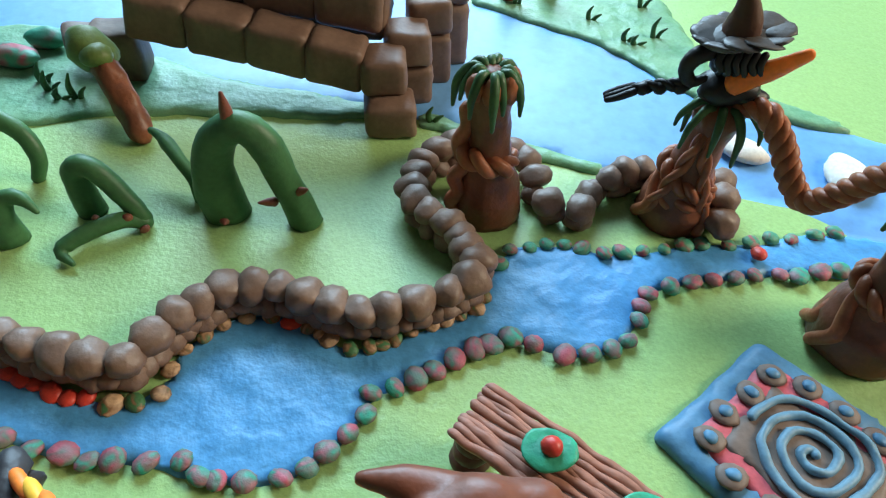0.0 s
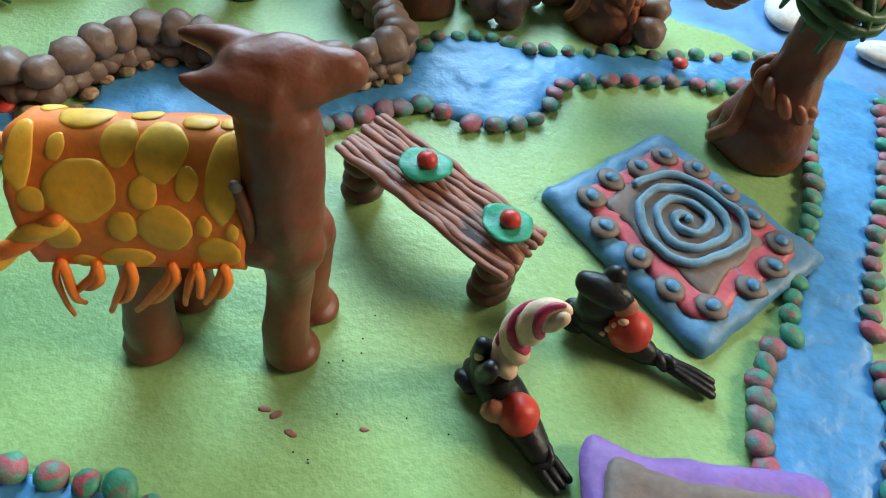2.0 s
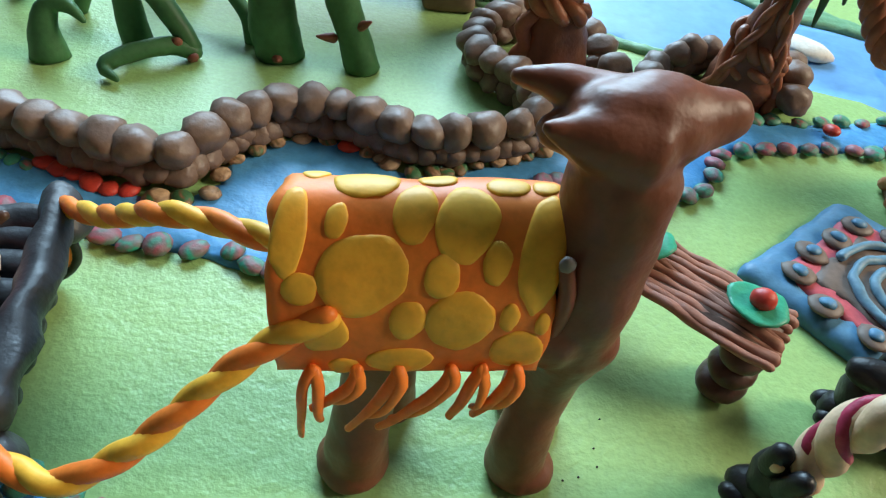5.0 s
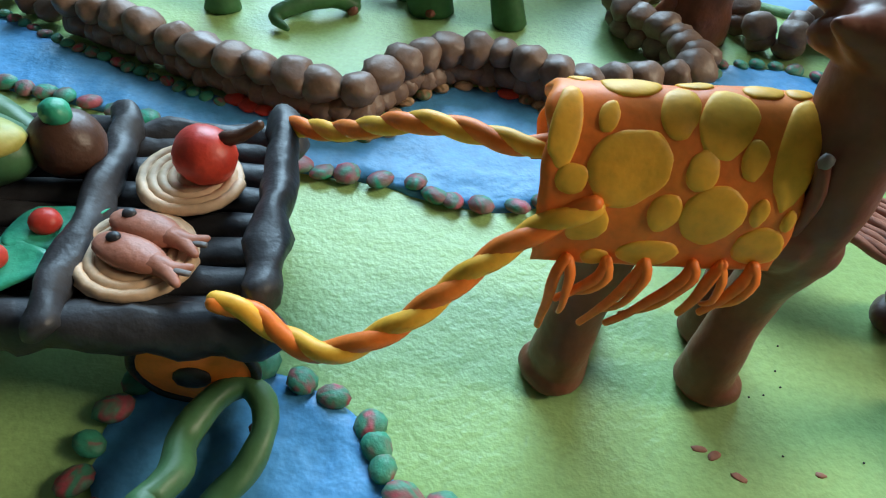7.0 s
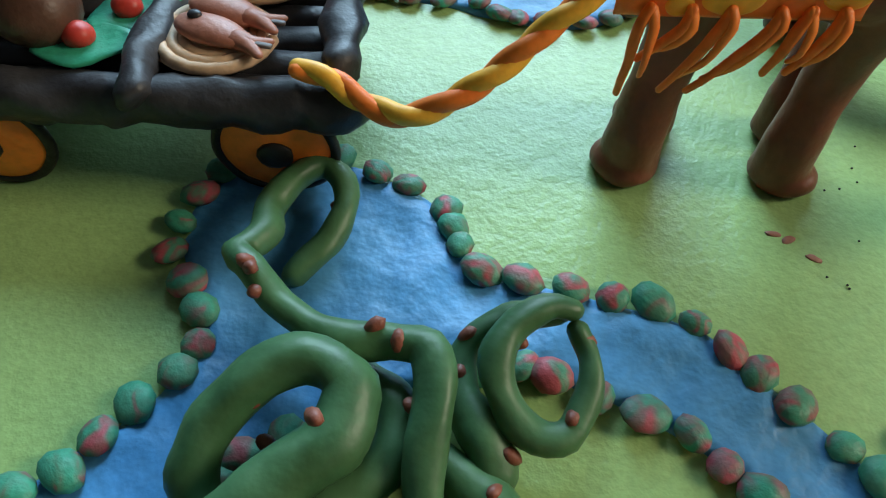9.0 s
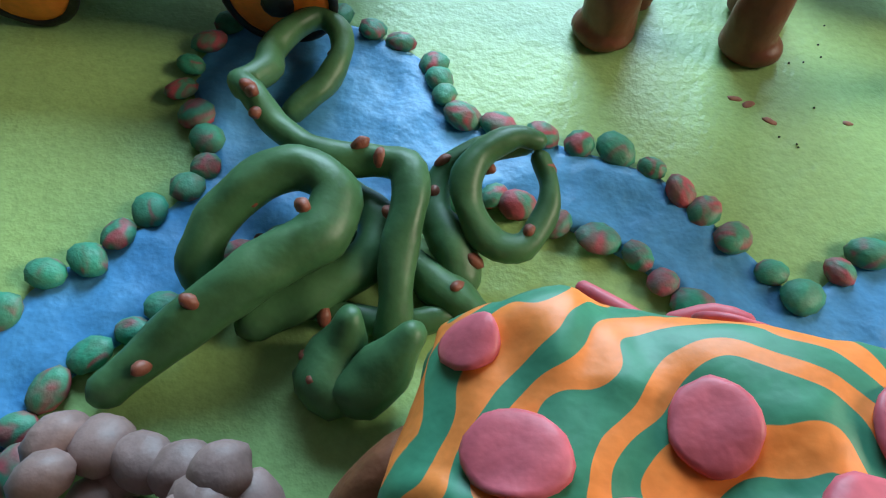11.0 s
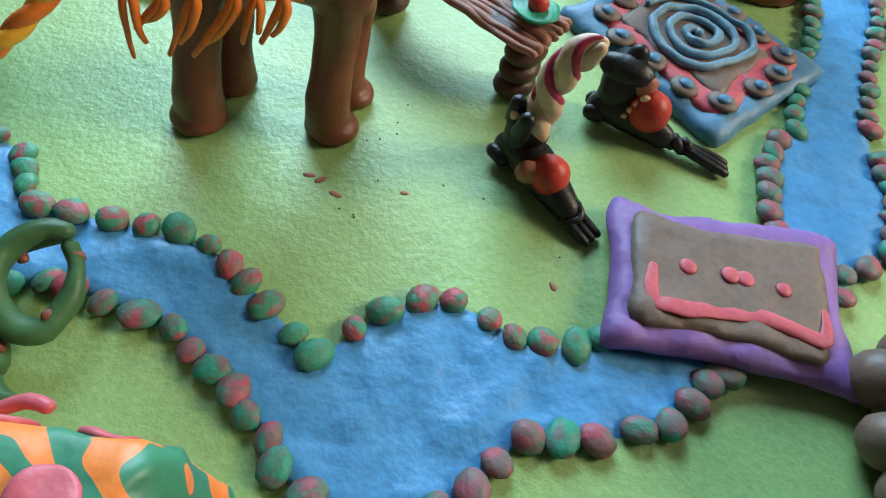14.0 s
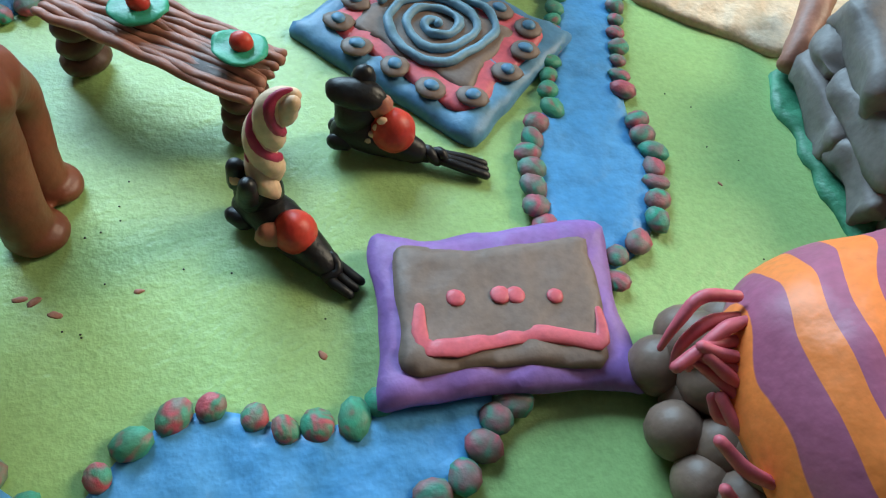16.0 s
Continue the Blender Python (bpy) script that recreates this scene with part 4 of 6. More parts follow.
brick((-3.5, 30.2, 0.95), (2.9, 2.5, 1.9), 12, seed=1)
brick((-4.0, 31.2, 2.85), (2.5, 2.5, 2.0), 12, seed=2)
for i in range(4):
    brick((-6.6 - 3.0 * i, 31.2 + 0.1 * i, 3.15 + 0.42 * i), (3.1, 2.3, 2.4), 3, 8, seed=3 + i)
brick((-18.9, 32.2, 1.5), (2.6, 2.4, 3.0), 14, seed=9)
brick((-20.6, 33.2, 1.6), (3.4, 2.2, 0.9), 30, 10, seed=10)
for i in range(3):
    brick((-3.0 + 0.9 * i, 33.5 + 2.4 * i, 3.3 + 0.7 * i), (2.7, 2.4, 1.9), 16, seed=11 + i)
    brick((-3.0 + 0.9 * i, 33.5 + 2.4 * i, 1.2 + 0.35 * i), (2.8, 2.4, 2.3 + 0.7 * i), 16, seed=21 + i)
for i in range(3):
    for j in range(2):
        brick((-6.2 - 3.6 * i, 33.4 + 2.1 * j, 5.2 + 0.35 * i), (3.7, 2.1, 2.2), 3, 6, seed=31 + i + 5 * j)
    brick((-6.6 - 3.7 * i, 34.6, 7.3 + 0.35 * i), (3.8, 3.6, 2.2), 3, 6, seed=51 + i)

bm = bmesh.new()
rbox(bm, (-11.4, 34.9, 6.3), (14.6, 4.4, 4.6), (0, 7, 2), r=0.5, cuts=9, wob=0.2, seed=61)
part("bridge_body", bm, M_BRICK, bridge, "solid brown clay body behind the brick course")

# ---- smears and crumbs of clay trodden into the board ----
for i, (x, y, rx, ry) in enumerate(((1.0, 1.95, 0.22, 0.09), (1.35, 1.85, 0.2, 0.1), (1.9, 1.4, 0.1, 0.2), (9.0, -8.5, 0.3, 0.2), (9.3, -8.3, 0.14, 0.1), (4.0, 1.9, 0.15, 0.08), (8.8, -0.6, 0.1, 0.16), (7.3, 4.5, 0.14, 0.07), (23.4, 4.2, 0.12, 0.06), (19.8, -0.4, 0.16, 0.06))):
    bm = bmesh.new()
    blob(bm, (x, y, 0.0), (rx, ry, 0.035), turn=(0, 0, 37 * i), wob=0.2, sub=2, seed=i)
    solo("clay_smear", bm, M_BENCH, (x, y, 0), "thin brown clay smear pressed on the green board", "smear", "clay smears")
crumbs = random.Random(8)
for i, (x, y) in enumerate([(2.47, 3.78), (3.4, 4.3), (3.1, 2.2), (9.6, 12.0), (24.6, 5.2)] + [(crumbs.uniform(2, 9), crumbs.uniform(-1, 6)) for k in range(9)] + [(crumbs.uniform(21.5, 27), crumbs.uniform(0, 9)) for k in range(5)]):
    bm = bmesh.new()
    blob(bm, (x, y, 0.03), (0.035, 0.032, 0.03), wob=0.1, sub=1, seed=i)
    solo("crumb", bm, M_BLACK, (x, y, 0), "tiny dark clay crumb on the green board", "crumb", "crumbs")


# ---- the big brown animal figure with its blanket ----
bm = bmesh.new()
blob(bm, (-1.75, 4.5, 6.35), (2.25, 1.2, 1.55), turn=(0, 0, 7), wob=0.03, seed=1)
tube(bm, [(1.4, 4.35, 4.7), (1.42, 4.42, 5.9), (1.5, 4.55, 7.4), (1.52, 4.8, 9.2)], [0.82, 1.0, 0.98, 0.96], n=24, wob=0.1)
tube(bm, [(-0.6, 4.45, 5.8), (1.2, 4.45, 5.6)], [1.15, 1.12], n=20, wob=0.02)
blob(bm, (1.85, 4.35, 5.15), (0.62, 0.75, 0.85), wob=0.05, sub=3, seed=4)
tube(bm, [(0.85, 4.9, 9.82), (1.7, 5.05, 9.95), (2.5, 5.28, 10.03), (3.02, 5.45, 10.12)], [0.8, 0.84, 0.72, 0.45], n=24, wob=0.1)
blob(bm, (1.76, 4.42, 10.02), (0.32, 0.2, 0.3), wob=0.02, sub=2)
tube(bm, [(1.4, 4.95, 9.55), (0.6, 4.95, 9.6), (0.1, 4.9, 9.65)], [0.7, 0.5, 0.32], n=16, wob=0.03)
tube(bm, [(1.5, 4.65, 9.75), (0.75, 4.45, 9.95), (0.2, 4.25, 10.1), (-0.08, 4.15, 10.2)], [0.8, 0.62, 0.36, 0.14], n=16, wob=0.02)
tube(bm, [(1.5, 5.25, 9.95), (0.6, 5.45, 10.1), (-0.1, 5.5, 10.2), (-0.58, 5.5, 10.2)], [0.62, 0.5, 0.38, 0.16], n=16, wob=0.02)
for (x, y), k, toe in (((-2.75, 3.42), 0.9, -0.1), ((1.15, 3.95), 0.86, 0.16), ((-2.25, 5.3), 0.86, -0.1), ((1.4, 5.65), 0.84, 0.2)):
    tube(bm, [(x, y, 0.2), (x, y + 0.02, 0.6), (x, y + 0.08, 1.3), (x + 0.22, y + 0.5, 3.2), (x + 0.35, 0.35 * y + 0.65 * 4.5, 5.2)], [0.9 * k, 0.8 * k, 0.74 * k, 0.8 * k, 1.0 * k], n=20, wob=0.06, seed=x)
    blob(bm, (x + toe, y - 0.05, 0.28), (1.02 * k, 0.98 * k, 0.46), wob=0.05, sub=3, seed=x + 2)
for v in bm.verts:
    v.co.z = max(v.co.z, 0.0)
remesh(solo("animal_figure", bm, M_CAMEL, (-0.5, 4.2, 0), "large red-brown clay beast of burden standing on four legs", "figurine"), 0.085, 5)

DRAPE = [Vector((0, y, z)) for y, z in ((2.98, 5.1), (3.0, 5.7), (3.12, 6.42), (3.36, 7.05), (3.64, 7.48), (3.98, 7.85), (4.45, 8.12), (5.0, 8.0), (5.5, 7.5), (5.8, 6.6), (5.85, 5.5))]
DRAPE_LINE = spline(DRAPE, 0.1)
DRAPE_FAR = [0.0]
for p, q in zip(DRAPE_LINE, DRAPE_LINE[1:]):
    DRAPE_FAR.append(DRAPE_FAR[-1] + (q - p).length)
HEM = DRAPE_FAR[-1]


def drape(s):
    """A point of the blanket's cross section, s cm up from the near hem, over the back and down to the far hem."""
    s = max(0.0, min(HEM, s))
    i = min(max(int(np.searchsorted(DRAPE_FAR, s)) - 1, 0), len(DRAPE_LINE) - 2)
    return DRAPE_LINE[i].lerp(DRAPE_LINE[i + 1], (s - DRAPE_FAR[i]) / (DRAPE_FAR[i + 1] - DRAPE_FAR[i]))


def on_blanket(x, s, off=0.0):
    d = (drape(s + 0.15) - drape(s - 0.15)).normalized()
    n = Vector((0, -d.z, d.y))
    p = drape(s) + n * off
    return Vector((x, p.y + 0.15 * (x + 1.7), p.z + 0.04 * (x + 1.7))), n


def lumps(x, s):
    return 0.07 * noise.noise(Vector((x * 0.9, s * 0.8, 2.0)))


blanket = thing("blanket", (-1.7, 4.2, 8.5), "orange clay blanket with yellow spots and a fringe", "blanket")
bm = bmesh.new()
rows = []
NU, NX = 56, 36
for side in (0.13, -0.1):
    grid = []
    for i in range(NU + 1):
        line = []
        for j in range(NX + 1):
            s = HEM * i / NU
            x = -4.15 + 4.9 * j / NX - (0.22 if j < 4 else 0.05) * min(1.0, s / 3.0) + 0.14 * noise.noise(Vector((i * 0.2, 7, j * 0.1)))
            tuck = 0.09 * (min(i, NU - i, j, NX - j) == 0)
            p, n = on_blanket(x, s, side + lumps(x, s) - (tuck if side > 0 else -tuck * 0.5))
            line.append(bm.verts.new(p))
        grid.append(line)
    rows.append(grid)
for grid in rows:
    for i in range(NU):
        for j in range(NX):
            bm.faces.new((grid[i][j], grid[i][j + 1], grid[i + 1][j + 1], grid[i + 1][j]))
a, b = rows
rim = [(0, j) for j in range(NX)] + [(i, NX) for i in range(NU)] + [(NU, j) for j in range(NX, 0, -1)] + [(i, 0) for i in range(NU, 0, -1)]
for k, (i, j) in enumerate(rim):
    i2, j2 = rim[(k + 1) % len(rim)]
    bm.faces.new((a[i][j], a[i2][j2], b[i2][j2], b[i][j]))
part("cloth", bm, M_ORANGE, blanket)


def blanket_spot(x, s, rx, rs):
    """A thin disc pressed onto the curved cloth."""
    bm = bmesh.new()
    blob(bm, (0, 0, 0), (rx, rs, 1.0), wob=0.07, sub=3, seed=x + s)
    for v in bm.verts:
        c = v.co.copy()
        p, n = on_blanket(x + c.x, s + c.y, 0.115 + lumps(x + c.x, s + c.y) + 0.075 * math.copysign(abs(c.z) ** 0.6, c.z))
        v.co = p
    part("spot", bm, M_YELLOW, blanket)


for x, s, rx, rs in ((-2.69, 2.25, 0.80, 0.74), (-1.33, 2.25, 0.31, 0.38), (-0.41, 2.5, 0.25, 0.38), (-1.02, 3.15, 0.55, 0.66), (-1.94, 3.3, 0.38, 0.52), (-3.24, 3.15, 0.20, 0.30), (0.36, 2.6, 0.40, 1.05), (-0.9, 1.38, 0.62, 0.66),
                     (-1.83, 1.42, 0.33, 0.40), (-0.04, 1.5, 0.18, 0.30), (0.22, 0.72, 0.50, 0.46), (-1.9, 0.45, 0.62, 0.36), (-4.0, 2.95, 0.30, 0.80), (-3.72, 2.0, 0.32, 0.30), (-3.25, 1.15, 0.42, 0.50), (0.58, 1.35, 0.14, 0.24), (-2.9, 0.3, 0.3, 0.22),
                     (-2.85, 3.95, 0.60, 0.42), (-1.6, 4.1, 0.36, 0.30), (-0.35, 3.85, 0.42, 0.26), (0.32, 3.85, 0.26, 0.22), (-3.8, 4.3, 0.25, 0.3), (-3.2, 5.3, 0.5, 0.5), (-1.6, 5.5, 0.5, 0.5), (0.0, 5.4, 0.4, 0.5)):
    blanket_spot(x, s, rx, rs)
bm = bmesh.new()
tube(bm, [(0.75, 3.72, 7.75), (0.9, 3.62, 7.2), (0.92, 3.58, 6.5), (0.88, 3.55, 6.0)], [0.14, 0.17, 0.16, 0.1], n=12, step=0.2, wob=0.04)
strap = part("strap", bm, M_CAMEL, blanket, "brown clay strap on the neck")
bm = bmesh.new()
blob(bm, (0.75, 3.66, 7.85), (0.15, 0.13, 0.18), wob=0.08, sub=2, seed=3)
part("buckle", bm, M_STONE, strap, "grey clay knob on the strap")
for x, k, drop, gap in ((-3.6, -0.1, 1.7, 0.3), (-2.75, -0.75, 0.85, 0.2), (-2.0, -0.8, 1.7, 0.22), (-1.0, -1.2, 1.75, 0.2), (-0.5, -0.3, 1.1, 0.3), (0.2, -0.55, 1.1, 0.22)):
    p, n = on_blanket(x, 0.0, 0.16)
    for d in (0.0, gap):
        bm = bmesh.new()
        tube(bm, [p + Vector((gap / 2, -0.04, 0.3)), p + Vector((d * 0.9, -0.2, 0.0)), p + Vector((k * 0.45 + d * 1.1, -0.32, -drop * 0.45)), p + Vector((k + d * 1.3, -0.3 + d * 0.5, -drop * (1.0 - 0.9 * d)))], [0.13, 0.13, 0.10, 0.08], n=10, step=0.15, flat=0.7, wob=0.04, seed=x + d)
        part("fringe", bm, M_ORANGE, blanket)

# ---- twisted traces from the cart to the blanket ----
for pts, at, label in (([(-3.15, 2.8, 6.62), (-4.1, 2.55, 6.0), (-5.2, 2.0, 5.1), (-6.5, 1.15, 3.95), (-7.9, 0.62, 3.2), (-9.0, 0.85, 3.15), (-9.7, 1.05, 3.45), (-10.5, 1.05, 3.62)], (-10.9, 1.2, 3.4), "twisted orange and yellow clay rope sagging from the cart"),
                       ([(-3.9, 4.8, 6.4), (-4.6, 4.7, 6.25), (-6.0, 5.1, 6.1), (-7.2, 5.35, 5.85), (-9.0, 6.3, 4.45), (-10.2, 7.0, 3.75), (-11.2, 7.5, 3.3)], (-11.2, 7.5, 3.4), "twisted orange and yellow clay rope behind the blanket")):
    bm = bmesh.new()
    helix(bm, pts, 0.27, 2, 1.9, mats=(0, 1), n=12, fat=0.82, ends=0.8, spread=0.26)
    solo("twisted_rope", bm, [M_ORANGE, M_YELLOW], at, label, "rope", "traces of the cart")

# ---- bench with two plates ----
bench = thing("bench", (4.9, 9.4, 0), "grooved brown clay bench on two stubby legs", "bench")
T, R, F, Lc = Vector((2.7, 12.6, 2.55)), Vector((8.7, 8.7, 2.45)), Vector((7.4, 6.4, 2.45)), Vector((1.35, 10.5, 2.5))
NP = 10
for i in range(NP):
    k = (i + 0.5) / NP
    a, b = Lc.lerp(T, k), F.lerp(R, k)
    bend = Vector((0, 0, 0.10 * math.sin(i * 2.1)))
    d = (b - a)
    side = Vector((-d.y, d.x, 0)).normalized()
    pts = [a + d * t + side * 0.09 * math.sin(5 * t + i * 1.3) + bend * (t - 0.5) for t in (0.0, 0.2, 0.4, 0.6, 0.8, 1.0)]
    bm = bmesh.new()
    tube(bm, pts, [0.185 + 0.03 * math.sin(i * 3 + t) for t in range(6)], n=10, step=0.2, wob=0.1, flat=0.8, seed=i)
    part("plank", bm, M_BENCH, bench)
bm = bmesh.new()
rbox(bm, tuple((T + R + F + Lc) / 4 - Vector((0, 0, 0.12))), (7.1, 2.2, 0.36), (0, 0, -33.2), r=0.16, wob=0.05)
part("underside", bm, M_DARKLEG, bench)
for x, y in ((2.2, 10.9), (7.2, 7.5)):
    for i, (z, r) in enumerate(((0.42, 0.95), (1.12, 0.92), (1.82, 0.9))):
        bm = bmesh.new()
        blob(bm, (x + 0.05 * i, y, z), (r * 0.95, r * 0.75, 0.46), turn=(0, 0, 56), wob=0.04, sub=3, seed=i + x)
        for v in bm.verts:
            v.co.z = max(v.co.z, 0.0)
        part("leg_roll", bm, M_DARKLEG, bench, "dark brown rolled leg piece")


def leaf_plate(at, r, label, turn=0.0, tilt=0.0, sx=1.0, point=0.0):
    ob = thing("leaf_plate", at, label, "plate", "green plates")
    bm = bmesh.new()
    blob(bm, (0, 0, 0), (r * sx, r, 0.17), wob=0.06, sub=3, seed=at[0])
    m = pose(at[0], at[1], at[2] + 0.16, 0, tilt, turn)
    for v in bm.verts:
        # drawn out to a leaf tip, with a lifted, dented rim
        x, y, z = v.co
        out = math.hypot(x / (r * sx), y / r)
        v.co = m @ Vector((x * (1 + point * max(0.0, x / (r * sx)) ** 3), y * (1 - point * max(0.0, x / (r * sx)) ** 2), z + 0.12 * out ** 3 * (1 + noise.noise(Vector((x * 2, y * 2, at[0]))))))
    part("plate", bm, M_TEAL, ob)
    bm = bmesh.new()
    blob(bm, (at[0] + 0.05, at[1] + 0.05, at[2] + 0.44), (0.35, 0.35, 0.32), wob=0.03, sub=3, seed=at[1])
    part("berry", bm, M_RED, ob, "red clay berry")


leaf_plate((4.45, 10.1, 2.75), 0.8, "teal clay plate with a red berry on the bench", 20, sx=1.1)
leaf_plate((7.35, 8.25, 2.7), 0.8, "teal clay plate with a red berry at the bench end", -15, sx=1.1)

# ---- patterned rug with the spiral ----
rug = thing("rug", (14.2, 12.2, 0), "blue bordered clay rug with a blue spiral and round studs", "rug")
part("border", sheet([(13.9, 17.6), (13.2, 17.0), (11.4, 15.1), (9.3, 13.1), (8.9, 12.6), (9.3, 12.0), (11.6, 9.5), (14.1, 6.8), (14.6, 6.5), (15.2, 6.9), (17.2, 9.2), (19.4, 11.5), (20.0, 12.3), (19.2, 13.0), (16.8, 15.2), (14.6, 17.2)], 0.52, step=0.35, relief=0.13, scale=0.9, thick=0.5, edge_wave=0.12, smooth_step=0.3, round_by=0.5, base=0.02), M_RUGBLUE, rug)
part("pink_field", sheet([(13.8, 16.2), (11.9, 14.3), (10.3, 12.5), (12.3, 10.2), (14.6, 7.7), (16.8, 9.9), (18.7, 12.2), (16.4, 14.2)], 0.62, step=0.35, relief=0.05, scale=1.1, thick=0.15, smooth_step=0.3, base=0.3, seed=2), M_PINK, rug)
part("grey_field", sheet([(13.7, 15.3), (13.0, 14.0), (11.9, 13.6), (11.2, 12.4), (12.0, 11.6), (12.6, 10.7), (13.6, 10.0), (14.8, 8.7), (15.6, 9.9), (16.6, 10.9), (17.4, 12.0), (16.5, 12.7), (16.0, 13.7), (14.9, 14.2)], 0.69, step=0.35, relief=0.06, scale=1.1, thick=0.15, smooth_step=0.3, base=0.35, seed=3), M_RUGGREY, rug)
line = []
for i in range(76):
    t = i / 75
    a = 0.4 + 2 * math.pi * 3.35 * t
    r = (0.12 + 2.5 * t ** 0.9) * (1 + t * (0.06 * math.sin(3 * a + 1) + 0.05 * math.cos(4 * a)))
    line.append((14.35 + r * (math.cos(a) * 0.92 + math.sin(a) * 0.12), 12.2 + r * (math.sin(a) * 0.92 - 0.05 * math.cos(a)), 0.78 + 0.03 * math.sin(a * 3)))
bm = bmesh.new()
tube(bm, line, 0.18, n=8, step=0.25, wob=0.12, flat=0.8)
part("spiral", bm, M_SPIRAL, rug, "pale blue clay spiral")
for i, (x, y) in enumerate(((13.8, 15.7), (15.1, 15.3), (12.7, 14.7), (11.5, 13.7), (10.7, 12.5), (11.2, 11.1), (12.4, 10.0), (13.5, 8.8), (14.9, 8.3), (16.5, 9.6), (17.5, 10.8), (18.0, 12.1), (17.1, 13.2), (16.2, 14.3))):
    bm = bmesh.new()
    blob(bm, (x, y, 0.68), (0.62, 0.55, 0.14), turn=(0, 0, 40 * i), wob=0.05, sub=2, seed=i)
    stud = part("stud", bm, M_RUGGREY, rug)
    bm = bmesh.new()
    blob(bm, (x, y, 0.82), (0.30, 0.26, 0.12), turn=(0, 0, 70 * i), wob=0.06, sub=2, seed=i)
    part("button", bm, M_RUGBLUE, stud, "pale blue clay button")

# ---- purple bordered rug ----
rug = thing("rug", (14, 0, 0), "purple bordered grey clay rug with pink marks", "rug")
part("border", sheet([(10.55, 2.75), (12.0, 2.45), (14.5, 2.6), (16.6, 2.75), (17.8, 2.6), (17.9, 2.0), (17.55, 0.0), (17.6, -2.2), (17.4, -2.95), (16.6, -2.8), (14.0, -2.55), (11.5, -2.5), (10.2, -2.5), (10.1, -2.0), (10.45, 0.2)], 0.85, step=0.3, relief=0.16, scale=1.0, thick=0.45, edge_wave=0.12, smooth_step=0.25, round_by=0.5, base=0.42, seed=5), M_PURPLE, rug)
part("grey_field", sheet([(11.25, 2.0), (13.5, 1.75), (16.9, 1.9), (17.0, 1.2), (16.6, -2.0), (16.3, -2.25), (13.5, -1.85), (11.0, -1.8), (10.95, 0.0)], 1.02, step=0.3, relief=0.08, scale=1.2, thick=0.2, smooth_step=0.25, base=0.6, seed=6), M_RUGGREY, rug)
for x, y, rx in ((12.6, 0.2, 0.28), (13.9, 0.15, 0.3), (14.35, 0.1, 0.3), (15.5, -0.05, 0.25)):
    bm = bmesh.new()
    blob(bm, (x, y, 1.03), (rx, rx, 0.07), wob=0.05, sub=2, seed=x)
    part("pink_mark", bm, M_PINK, rug)
bm = bmesh.new()
tube(bm, [(11.5, 0.0, 1.03), (11.4, -0.7, 1.03), (11.6, -1.25, 1.03), (13.0, -1.2, 1.03), (14.7, -1.15, 1.03), (16.0, -1.5, 1.03), (16.5, -1.5, 1.03), (16.7, -0.6, 1.03)], [0.14, 0.24, 0.26, 0.22, 0.22, 0.26, 0.25, 0.12], n=12, step=0.2, wob=0.09, flat=0.3)
part("pink_mark", bm, M_PINK, rug)

# ---- two small dark figures with red balls ----
bm = bmesh.new()
tube(bm, [(7.0, 4.3, 0.5), (7.7, 3.7, 0.75), (8.6, 2.7, 0.55), (9.2, 1.95, 0.4)], [0.45, 0.72, 0.62, 0.4], n=16, mat=0, wob=0.05)
blob(bm, (7.5, 4.0, 1.5), (0.72, 0.62, 0.9), wob=0.06, mat=0, seed=1)
tube(bm, [(7.4, 4.2, 0.4), (6.9, 4.3, 0.5)], [0.3, 0.28], n=10, mat=0)
tube(bm, [(7.0, 3.7, 0.4), (6.6, 4.0, 0.45)], [0.3, 0.26], n=10, mat=0)
tube(bm, [(7.2, 3.4, 1.9), (7.3, 3.2, 2.7)], [0.32, 0.26], n=10, mat=0)
tube(bm, [(7.0, 3.9, 2.0), (7.0, 3.9, 2.7)], [0.32, 0.26], n=10, mat=0)
blob(bm, (8.4, 2.8, 0.98), (0.64, 0.64, 0.68), wob=0.02, mat=1, seed=2)
blob(bm, (7.75, 2.75, 1.0), (0.5, 0.35, 0.42), wob=0.05, sub=2, mat=2, seed=3)
blob(bm, (6.95, 3.7, 2.35), (0.17, 0.14, 0.2), wob=0.05, sub=2, mat=3, seed=4)
HORN = [(7.8, 3.75, 1.5), (7.78, 3.85, 2.5), (7.82, 3.9, 3.5), (8.05, 3.85, 4.4), (8.4, 3.75, 5.0), (8.72, 3.65, 5.3)]
helix(bm, HORN, 0.47, 2, -2.3, mats=(3, 3), n=14, fat=0.78, ends=0.5, spread=0.42, step=0.08)
helix(bm, HORN[1:], 0.47, 2, -2.3, mats=(4, 4), n=10, fat=0.34, ends=0.5, spread=0.78, step=0.08, phase=0.2)
for k in (-0.28, 0.0, 0.28):
    tube(bm, [(9.2 + k * 0.6, 2.0 + k * 0.6, 0.35), (9.55 + k * 0.7, 1.6 + k * 0.7, 0.3), (9.95 + k * 0.7, 1.25 + k * 0.7, 0.22)], [0.16, 0.17, 0.14], n=8, mat=0, step=0.2)
tube(bm, [(9.0, 2.4, 0.55), (9.4, 2.1, 0.65), (9.5, 1.7, 0.5), (9.1, 1.6, 0.4)], 0.14, n=8, mat=0, step=0.15)
for v in bm.verts:
    v.co.z = max(v.co.z, 0.02)
solo("small_figure", bm, [M_BLACK, M_RED, M_FLESH, M_CREAM, M_PINKDEEP], (8, 3.2, 0), "black clay figure with a red ball and striped cream horn", "figurine", "small figures")
bm = bmesh.new()
